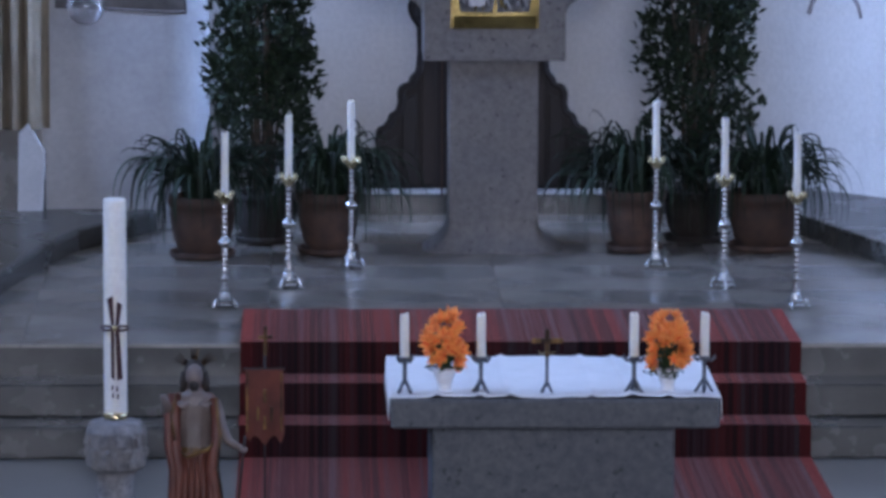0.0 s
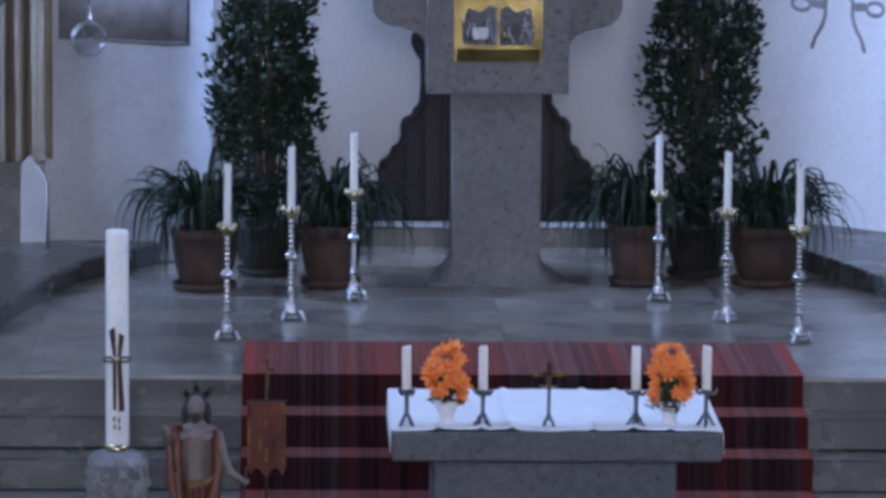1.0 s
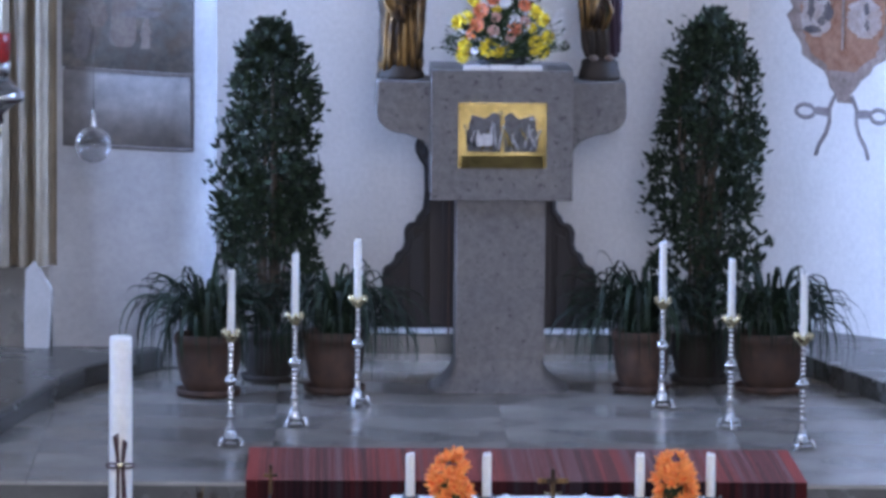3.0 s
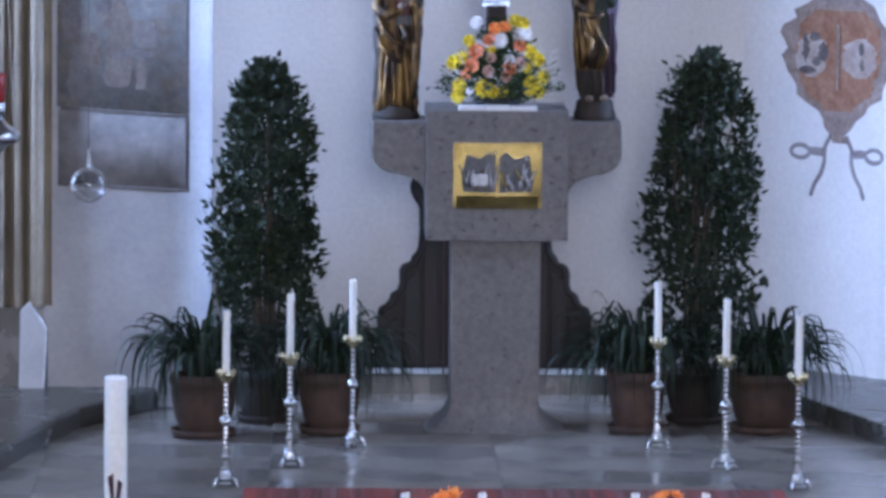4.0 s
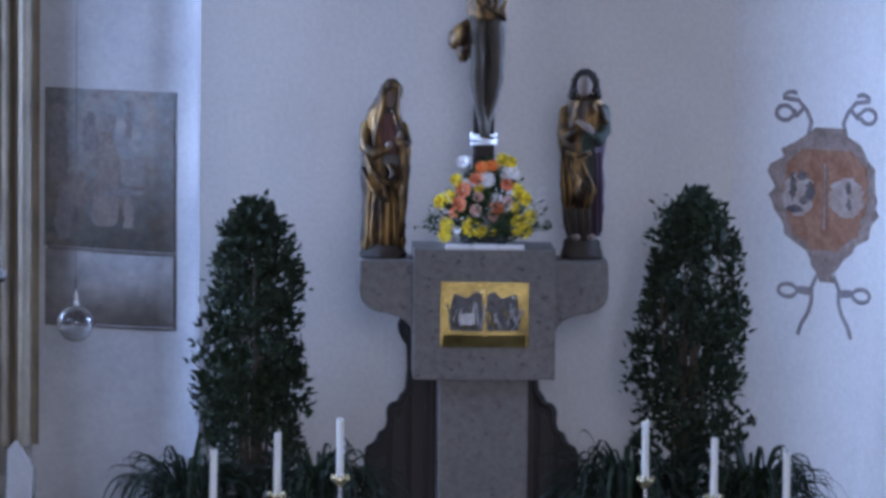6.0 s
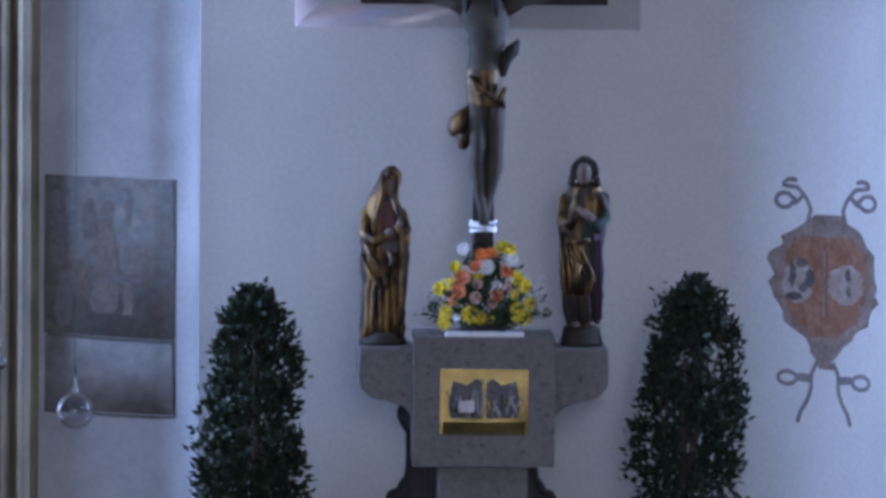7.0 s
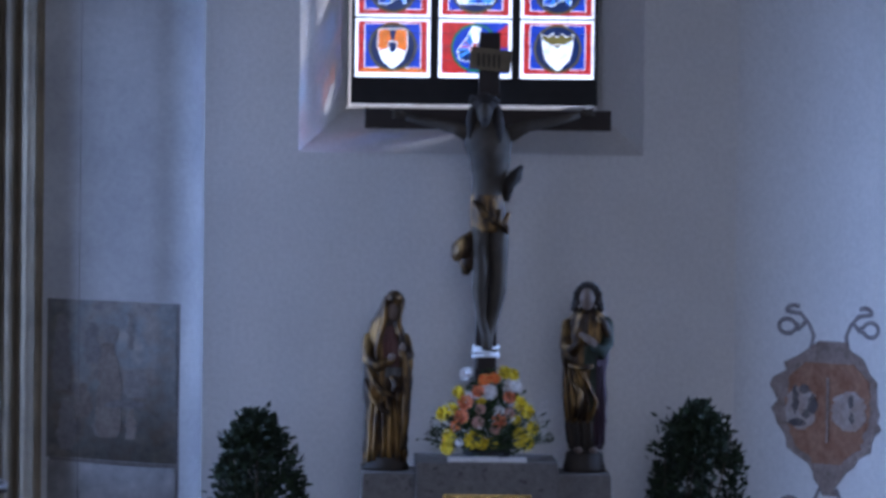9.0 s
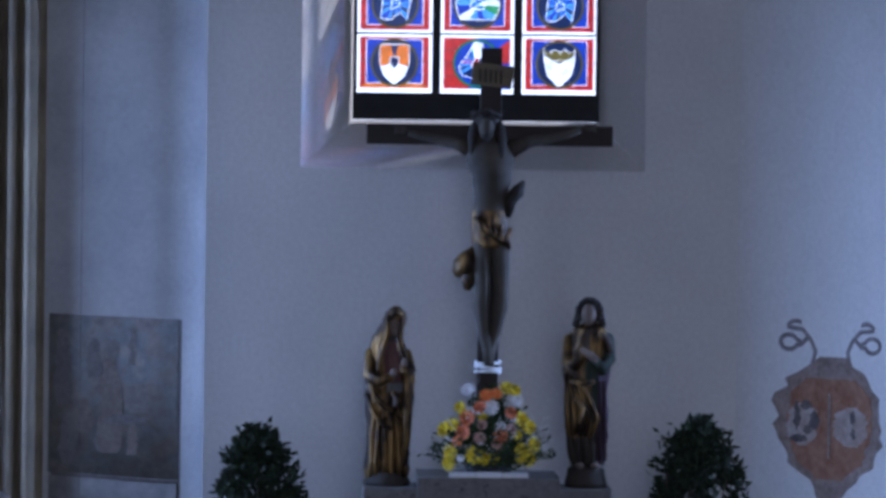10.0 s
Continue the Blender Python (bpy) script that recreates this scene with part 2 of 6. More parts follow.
def fresco_material(name, stops, scale, grey=0.35):
    """Faded wall painting: blotches of earth colours."""
    m, n, l, p = material(name)
    v = coords(n, l)
    a = ramp(n, l, noise_tex(n, l, v, scale, 3, 0.5), stops)
    b = ramp(n, l, noise_tex(n, l, v, scale * 4, 6, 0.7), [(0.3, (0.55, 0.55, 0.56)), (0.7, (1, 1, 1))])
    l.new(mix(n, l, 0.8, a, b, "MULTIPLY"), p.inputs["Base Color"])
    p.inputs["Roughness"].default_value = 0.95
    p.inputs["Specular IOR Level"].default_value = 0.1
    return m


FRESCO = fresco_material("faded_fresco", [(0.30, (0.157, 0.149, 0.149)), (0.42, (0.227, 0.201, 0.179)), (0.55, (0.192, 0.197, 0.197)), (0.70, (0.253, 0.232, 0.209))], 4.5)
FRESCO_LOW = fresco_material("faded_fresco_ground", [(0.3, (0.211, 0.207, 0.207)), (0.7, (0.276, 0.262, 0.254))], 3.0)
FRESCO_DARK = fresco_material("fresco_dark_tone", [(0.3, (0.165, 0.156, 0.156)), (0.7, (0.213, 0.198, 0.194))], 9.0)
FRESCO_PALE = fresco_material("fresco_pale_tone", [(0.3, (0.192, 0.181, 0.174)), (0.7, (0.233, 0.215, 0.204))], 9.0)
FRESCO_BROWN = fresco_material("fresco_brown_tone", [(0.3, (0.174, 0.148, 0.132)), (0.7, (0.230, 0.199, 0.179))], 9.0)
SHIELD_RED = fresco_material("shield_ochre_red", [(0.3, (0.29, 0.145, 0.09)), (0.7, (0.41, 0.235, 0.16))], 8.0)
SHIELD_GREY = fresco_material("shield_grey_brown", [(0.3, (0.24, 0.185, 0.16)), (0.7, (0.40, 0.32, 0.285))], 9.0)
SHIELD_PALE = fresco_material("shield_pale", [(0.3, (0.38, 0.28, 0.23)), (0.7, (0.54, 0.47, 0.44))], 9.0)
SHIELD_DARK = fresco_material("shield_dark", [(0.3, (0.10, 0.095, 0.10)), (0.7, (0.22, 0.19, 0.18))], 14.0)


def stained(name, color, through_part=0.9):
    """Coloured glass that lets daylight through."""
    m, n, l, p = material(name)
    t = n.new("ShaderNodeBsdfTransparent")
    g = ramp(n, l, noise_tex(n, l, coords(n, l), 14, 4, 0.6), [(0.3, tuple(0.6 * c for c in color)), (0.7, color)])
    l.new(g, t.inputs[0])
    l.new(g, p.inputs["Base Color"])
    p.inputs["Roughness"].default_value = 0.15
    s = n.new("ShaderNodeMixShader")
    s.inputs[0].default_value = through_part
    l.new(p.outputs[0], s.inputs[1])
    l.new(t.outputs[0], s.inputs[2])
    l.new(s.outputs[0], n["Material Output"].inputs[0])
    return m


GLASS = {
    "white": stained("clear_white_glass", (0.88, 0.94, 1.0)),
    "quarry": stained("clear_pale_quarry", (0.97, 0.98, 1.0), 0.97),
    "blue": stained("blue_glass", (0.012, 0.045, 0.36)),
    "pale_blue": stained("pale_blue_glass", (0.09, 0.30, 0.85)),
    "deep_blue": stained("deep_blue_glass", (0.004, 0.016, 0.07)),
    "red": stained("red_glass", (0.40, 0.022, 0.02)),
    "orange": stained("orange_glass", (0.62, 0.16, 0.02)),
    "gold": stained("gold_glass", (0.14, 0.115, 0.03)),
    "green": stained("green_glass", (0.025, 0.24, 0.09)),
}


def clear_glass():
    m, n, l, p = material("clear_blown_glass")
    p.inputs["Roughness"].default_value = 0.02
    p.inputs["Transmission Weight"].default_value = 1.0
    p.inputs["IOR"].default_value = 1.45
    return m


CLEAR_GLASS = clear_glass()
RED_GLASS = surface("ruby_glass", (0.22, 0.012, 0.012), (0.36, 0.03, 0.025), 10, 60, 0.1)
daylight, dn, dl, dp = material("daylight_backdrop")
glow = dn.new("ShaderNodeEmission")
glow.inputs[0].default_value, glow.inputs[1].default_value = (0.86, 0.93, 1.0, 1), 2.7
dl.new(glow.outputs[0], dn["Material Output"].inputs[0])

# ---- shape helpers ----
def thing(name, at, label, category, group=""):
    """An empty at the base of a thing, whose parts hang under it."""
    ob = new(name)
    ob.empty_display_size = 0.05
    ob.location = at
    return tagged(ob, label, category, group)


def part(name, bm, mat, parent=None, label="", smooth=False, bevel=0.0, kind=""):
    """Links a bmesh as one mesh object under a thing, in the thing's own coordinates."""
    me = bpy.data.meshes.new(name)
    bmesh.ops.recalc_face_normals(bm, faces=bm.faces)
    bm.to_mesh(me)
    bm.free()
    for k in (mat if isinstance(mat, (list, tuple)) else [mat]):
        me.materials.append(k)
    if smooth:
        me.polygons.foreach_set("use_smooth", [True] * len(me.polygons))
    ob = new(name, me)
    ob.parent = parent
    if bevel:
        b = ob.modifiers.new("edge", "BEVEL")
        b.width, b.segments, b.limit_method = bevel, 2, "ANGLE"
    return tagged(ob, label, kind=kind)


def alike(name, me, parent, m, label=""):
    """One more object on a mesh that alike pieces share."""
    ob = new(name, me)
    ob.parent = parent
    ob.matrix_basis = m
    return tagged(ob, label)


def box(bm, lo, hi):
    m = Matrix.Translation([(a + b) / 2 for a, b in zip(lo, hi)]) @ Matrix.Diagonal((*[b - a for a, b in zip(lo, hi)], 1))
    return bmesh.ops.create_cube(bm, size=1, matrix=m)


def boxed(lo, hi):
    bm = bmesh.new()
    box(bm, lo, hi)
    return bm


def lathe(profile, n=24, bm=None, at=(0, 0, 0), wobble=0.0):
    """A body turned round z from (radius, height) pairs."""
    bm = bm or bmesh.new()
    rings = []
    for r, z in profile:
        rings.append([bm.verts.new((at[0] + r * math.cos(a) * (1 + wobble * math.sin(3 * a)), at[1] + r * math.sin(a), at[2] + z)) for a in (2 * math.pi * k / n for k in range(n))])
    for a, b in zip(rings, rings[1:]):
        for k in range(n):
            bm.faces.new((a[k], a[(k + 1) % n], b[(k + 1) % n], b[k]))
    bm.faces.new(rings[0][::-1])
    bm.faces.new(rings[-1])
    return bm


def tube(points, radius, n=8, bm=None, mat_index=0):
    """A round bar along points; radius is one number or one per point."""
    bm = bm or bmesh.new()
    pts = [Vector(p) for p in points]
    rad = radius if isinstance(radius, (list, tuple)) else [radius] * len(pts)
    rings, side = [], None
    for k, p in enumerate(pts):
        d = (pts[min(k + 1, len(pts) - 1)] - pts[max(k - 1, 0)]).normalized()
        if side is None:
            side = d.cross(Vector((0.13, 0.97, 0.21))).normalized()
        side = (side - d * side.dot(d)).normalized()
        up = d.cross(side)
        rings.append([bm.verts.new(p + (side * math.cos(a) + up * math.sin(a)) * rad[k]) for a in (2 * math.pi * j / n for j in range(n))])
    faces = []
    for a, b in zip(rings, rings[1:]):
        for k in range(n):
            faces.append(bm.faces.new((a[k], a[(k + 1) % n], b[(k + 1) % n], b[k])))
    faces += [bm.faces.new(rings[0][::-1]), bm.faces.new(rings[-1])]
    for f in faces:
        f.material_index = mat_index
    return bm


def prism(outline, axis, lo, hi, bm=None):
    """A flat outline (pairs) pushed along an axis from lo to hi."""
    bm = bm or bmesh.new()

    def put(u, v, w):
        return {"x": (w, u, v), "y": (u, w, v), "z": (u, v, w)}[axis]
    a = [bm.verts.new(put(u, v, lo)) for u, v in outline]
    b = [bm.verts.new(put(u, v, hi)) for u, v in outline]
    n = len(outline)
    bm.faces.new(a)
    bm.faces.new(b[::-1])
    for k in range(n):
        bm.faces.new((a[k], b[k], b[(k + 1) % n], a[(k + 1) % n]))
    return bm


def ball(bm, at, size, mat_index=0, n=12):
    r = bmesh.ops.create_uvsphere(bm, u_segments=n, v_segments=max(6, n * 2 // 3), radius=1, matrix=Matrix.Translation(at) @ Matrix.Diagonal((*size, 1)))
    for v in r["verts"]:
        for f in v.link_faces:
            f.material_index = mat_index


def glide(table, x):
    """Reads a table of rows, smoothly between them, at x in its first column."""
    for a, b in zip(table, table[1:]):
        if x <= b[0]:
            t = max(0.0, (x - a[0]) / (b[0] - a[0]))
            t = t * t * (3 - 2 * t)
            return [p + (q - p) * t for p, q in zip(a[1:], b[1:])]
    return list(table[-1][1:])


AXIS = 1.025
PLATFORM = 0.495

# ---- the setting ----
def setting(name, bm, mat, label, category="wall", bevel=0.0, smooth=False):
    return tagged(part(name, bm, mat, None, "", smooth, bevel), label, category, kind="structure")


def wall_between(a, b, z0, z1, thick, bm=None):
    """A wall from a to b (plan), its thickness to the left of that way."""
    bm = bm or bmesh.new()
    d = (Vector(b) - Vector(a)).normalized()
    n = Vector((-d.y, d.x)) * thick
    return prism([tuple(a), tuple(b), (b[0] + n.x, b[1] + n.y), (a[0] + n.x, a[1] + n.y)], "z", z0, z1, bm)


TOP = 10.0
BACK = 30.6
# end wall with a splayed window opening
W_FRONT, W_BACK, SILL_F, SILL_B, HEAD = (-0.077, 2.05), (0.249, 1.79), 4.085, 4.381, 8.2
GLASS_Y = BACK + 0.6
bm = bmesh.new()
box(bm, (-1.3, BACK, 0), (W_FRONT[0], BACK + 0.75, TOP))
box(bm, (W_FRONT[1], BACK, 0), (3.4, BACK + 0.75, TOP))
box(bm, (W_FRONT[0], BACK, 0), (W_FRONT[1], BACK + 0.75, SILL_F))
box(bm, (W_FRONT[0], BACK, HEAD), (W_FRONT[1], BACK + 0.75, TOP))
setting("wall_end", bm, PLASTER, "white plastered end wall behind the tabernacle")
bm = bmesh.new()
prism([(W_FRONT[0] - 0.001, BACK + 0.001), (W_BACK[0], GLASS_Y + 0.06), (W_BACK[0], BACK + 0.749), (W_FRONT[0] - 0.001, BACK + 0.749)], "z", SILL_F, HEAD, bm)
prism([(W_FRONT[1] + 0.001, BACK + 0.001), (W_BACK[1], GLASS_Y + 0.06), (W_BACK[1], BACK + 0.749), (W_FRONT[1] + 0.001, BACK + 0.749)], "z", SILL_F, HEAD, bm)
prism([(BACK + 0.001, SILL_F), (GLASS_Y + 0.06, SILL_B), (BACK + 0.749, SILL_B), (BACK + 0.749, SILL_F)], "x", W_FRONT[0], W_FRONT[1], bm)
setting("trim_window_splay", bm, PLASTER, "white splayed plaster reveal and sloping sill of the window", "window reveal")

# pier with a rounded corner, running back to the end wall
PIER = [(-1.62, 29.32), (-1.30, 29.32), (-0.943, 29.32)]
for k in range(1, 13):
    a = radians(-90 + 90 * k / 12)
    PIER.append((-0.943 + 0.30 * math.cos(a), 29.62 + 0.30 * math.sin(a)))
PIER.append((-0.655, BACK - 0.001))
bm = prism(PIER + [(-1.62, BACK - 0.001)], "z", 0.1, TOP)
ob = setting("wall_pier", bm, PIER_PLASTER, "grey plaster pier with a rounded corner", "pier")
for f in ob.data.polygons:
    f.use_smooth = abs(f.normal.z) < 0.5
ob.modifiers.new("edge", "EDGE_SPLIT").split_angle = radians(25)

# concave wall beside the end wall
CURVE = [Vector((2.63, BACK - 0.001))]
for k in range(13):
    a = radians(-36 - 40 * k / 29)
    CURVE.append(CURVE[-1] + Vector((math.cos(a), math.sin(a))) * 0.1)


def on_curve(d):
    """Place and inward normal of the concave wall's face, d metres from its inner corner."""
    k = max(0, min(len(CURVE) - 2, int(d / 0.1)))
    way = (CURVE[k + 1] - CURVE[k]).normalized()
    return CURVE[k] + way * (d - 0.1 * k), Vector((way.y, -way.x))


def curved_band(i0, i1, z0, z1, bm):
    inner = CURVE[i0:i1 + 1]
    outer = []
    for k in range(i0, i1 + 1):
        w = (CURVE[min(k + 1, len(CURVE) - 1)] - CURVE[max(k - 1, 0)]).normalized()
        outer.append(CURVE[k] - Vector((w.y, -w.x)) * 0.5)
    for k in range(i1 - i0):
        prism([tuple(inner[k]), tuple(inner[k + 1]), tuple(outer[k + 1]), tuple(outer[k])], "z", z0, z1, bm)
    bmesh.ops.remove_doubles(bm, verts=bm.verts, dist=0.0002)
    return bm


bm = bmesh.new()
curved_band(0, 13, 0.1, TOP, bm)
ob = setting("wall_curved", bm, PLASTER, "white plastered concave wall with a painted shield")
for f in ob.data.polygons:
    f.use_smooth = abs(f.normal.z) < 0.5
ob.modifiers.new("edge", "EDGE_SPLIT").split_angle = radians(25)
END = CURVE[-1]
setting("wall_chancel_corner", boxed((END.x + 0.001, END.y, 0.0), (6.4, END.y + 0.5, TOP)), PLASTER, "white plastered return of the concave wall")
# chancel side walls with window openings
def side_wall(name, x0, x1, y0, y1, openings, label):
    bm = bmesh.new()
    y = y0
    for a, b, z0, z1 in openings:
        box(bm, (x0, y, 0), (x1, a, TOP))
        box(bm, (x0, a, 0), (x1, b, z0))
        box(bm, (x0, a, z1), (x1, b, TOP))
        y = b
    box(bm, (x0, y, 0), (x1, y1, TOP))
    wall = setting(name, bm, PLASTER, label)
    for a, b, z0, z1 in openings:
        # added opaque panel: closes the opening so that no sun enters
        part("closing_panel", boxed(((x0 + x1) / 2 - 0.01, a, z0), ((x0 + x1) / 2 + 0.01, b, z1)), CLOSING_PALE, wall, "opaque pale panel added to close the unseen opening")
    return wall


side_wall("wall_chancel_left", -4.5, -4.0, 24.0, 30.0, [(28.15, 29.05, 1.7, 5.5)], "white plastered chancel side wall with a window opening")
side_wall("wall_chancel_right", 6.0, 6.5, 24.0, END.y, [(28.7, 29.6, 2.2, 6.2)], "white plastered chancel side wall with a window opening")
# nave walls, their openings added out of view for the fill lamps
side_wall("wall_nave_left", -6.5, -6.0, -6.0, 24.0, [(-0.1, 2.1, 3.2, 7.8), (5.9, 8.1, 3.2, 7.8), (20.4, 22.6, 4.1, 8.7)], "white plastered nave wall with tall openings added for fill lamps")
side_wall("wall_nave_right", 8.0, 8.5, -6.0, 24.0, [(-0.1, 2.1, 3.2, 7.8), (5.9, 8.1, 3.2, 7.8), (20.4, 22.6, 4.1, 8.7)], "white plastered nave wall with tall openings added for fill lamps")
# end wall with an opening added round the unseen fill lamp
bm = bmesh.new()
for lo, hi in (((-6.5, -6.5, 0), (-1.0, -6.0, TOP)), ((3.0, -6.5, 0), (8.5, -6.0, TOP)), ((-1.0, -6.5, 0), (3.0, -6.0, 4.5)), ((-1.0, -6.5, 8.5), (3.0, -6.0, TOP))):
    box(bm, lo, hi)
west = setting("wall_nave_end", bm, PLASTER, "white plastered wall with an added lamp opening at the gallery end")
part("closing_panel", boxed((-1.0, -6.26, 4.5), (3.0, -6.24, 8.5)), CLOSING_PALE, west, "opaque pale panel added to close the unseen opening")
bm = boxed((-6.5, 24.0, 0), (-4.5, 24.5, TOP))
setting("wall_arch_left", bm, PLASTER, "white plastered wall beside the chancel")
setting("wall_arch_right", boxed((6.5, 24.0, 0), (8.5, 24.5, TOP)), PLASTER, "white plastered wall beside the chancel")
setting("wall_left_return", boxed((-4.4, 29.46, 0.1), (-1.625, 30.2, TOP)), PLASTER, "white plastered wall behind the ribbed moulding")
setting("ceiling", boxed((-6.6, -6.6, TOP), (8.6, 31.5, TOP + 0.4)), PLASTER, "white plastered ceiling", "ceiling")
setting("floor", boxed((-6.6, -6.6, -0.4), (8.6, 24.46, 0.0)), NAVE_STONE, "grey stone floor of the nave", "floor")
setting("ground", boxed((-400, -400, -1.2), (400, 400, -0.5)), SOIL, "dark ground outside the church", "ground")

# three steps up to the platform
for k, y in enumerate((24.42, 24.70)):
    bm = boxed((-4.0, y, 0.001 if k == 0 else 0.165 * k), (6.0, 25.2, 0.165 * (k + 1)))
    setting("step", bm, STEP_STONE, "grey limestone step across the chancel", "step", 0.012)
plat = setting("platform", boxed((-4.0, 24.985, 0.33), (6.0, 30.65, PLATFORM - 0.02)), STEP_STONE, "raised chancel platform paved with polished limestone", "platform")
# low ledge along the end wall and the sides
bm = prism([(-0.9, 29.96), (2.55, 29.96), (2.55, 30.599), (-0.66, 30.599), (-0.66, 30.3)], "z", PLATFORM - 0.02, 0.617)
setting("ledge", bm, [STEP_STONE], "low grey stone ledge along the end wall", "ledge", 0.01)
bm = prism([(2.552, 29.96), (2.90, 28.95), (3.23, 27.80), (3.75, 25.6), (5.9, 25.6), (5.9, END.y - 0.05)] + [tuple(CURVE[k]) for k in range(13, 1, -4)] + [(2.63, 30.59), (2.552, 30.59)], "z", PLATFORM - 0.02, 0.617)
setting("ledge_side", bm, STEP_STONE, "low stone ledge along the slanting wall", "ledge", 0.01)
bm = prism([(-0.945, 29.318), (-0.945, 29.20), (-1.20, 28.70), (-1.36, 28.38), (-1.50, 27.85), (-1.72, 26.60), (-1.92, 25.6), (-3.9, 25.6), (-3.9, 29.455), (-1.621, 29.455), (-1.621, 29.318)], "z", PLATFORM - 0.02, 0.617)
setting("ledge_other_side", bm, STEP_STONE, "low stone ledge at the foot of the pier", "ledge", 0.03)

# ---- stained-glass window ----
def radial(poly, a):
    """How far a ray at angle a from the middle runs to the outline of a star-shaped figure."""
    d, best = Vector((math.cos(a), math.sin(a))), 0.0
    for p, q in zip(poly, poly[1:] + poly[:1]):
        p, q = Vector(p), Vector(q)
        e = q - p
        den = d.x * e.y - d.y * e.x
        if abs(den) < 1e-9:
            continue
        t, u = (p.x * e.y - p.y * e.x) / den, (p.x * d.y - p.y * d.x) / den
        if t > 0 and -1e-6 <= u <= 1 + 1e-6:
            best = max(best, t)
    return best


CHARGES = {
    "bear": [(-0.60, 0.75), (0.60, 0.75), (0.62, 0.0), (0.42, -0.55), (0, -0.92), (-0.42, -0.55), (-0.62, 0.0)],
    "crown": [(-0.66, 0.62), (-0.4, 0.48), (-0.2, 0.64), (0, 0.48), (0.2, 0.64), (0.4, 0.48), (0.66, 0.62), (0.62, 0.1), (0.5, -0.45), (0, -0.95), (-0.5, -0.45), (-0.62, 0.1)],
    "angel": [(-0.75, -0.1), (-0.4, 0.35), (-0.1, 0.9), (0.25, 0.8), (0.2, 0.1), (0.3, -0.5), (-0.2, -0.6), (-0.65, -0.5)],
    "scene": [(-0.95, 0.55), (-0.2, 0.75), (0.6, 0.5), (0.95, 0.0), (0.85, -0.6), (-0.9, -0.6)],
    "knight": [(-0.6, -0.6), (-0.5, 0.3), (-0.1, 0.75), (0.3, 0.4), (0.65, 0.2), (0.5, -0.65), (0.2, -0.35), (-0.2, -0.65)],
}


def inner_color(kind, a):
    a = a % 360
    if kind == "bear":
        return "orange" if (a < 40 or a > 140) and not 200 < a < 340 else ("deep_blue" if 75 < a < 105 else ("orange" if a < 180 else "white"))
    if kind == "crown":
        return "gold" if 32 < a < 148 else "white"
    if kind == "angel":
        return "white" if 60 < a < 110 else ("pale_blue" if 110 < a < 215 and int(a / 12) % 2 else ("red" if 150 < a < 190 else "deep_blue"))
    if kind == "scene":
        return ("white", "pale_blue", "blue", "pale_blue", "green", "pale_blue", "blue")[int(a / 30) % 7]
    return ("pale_blue", "blue", "pale_blue", "deep_blue")[int(a / 17) % 4]


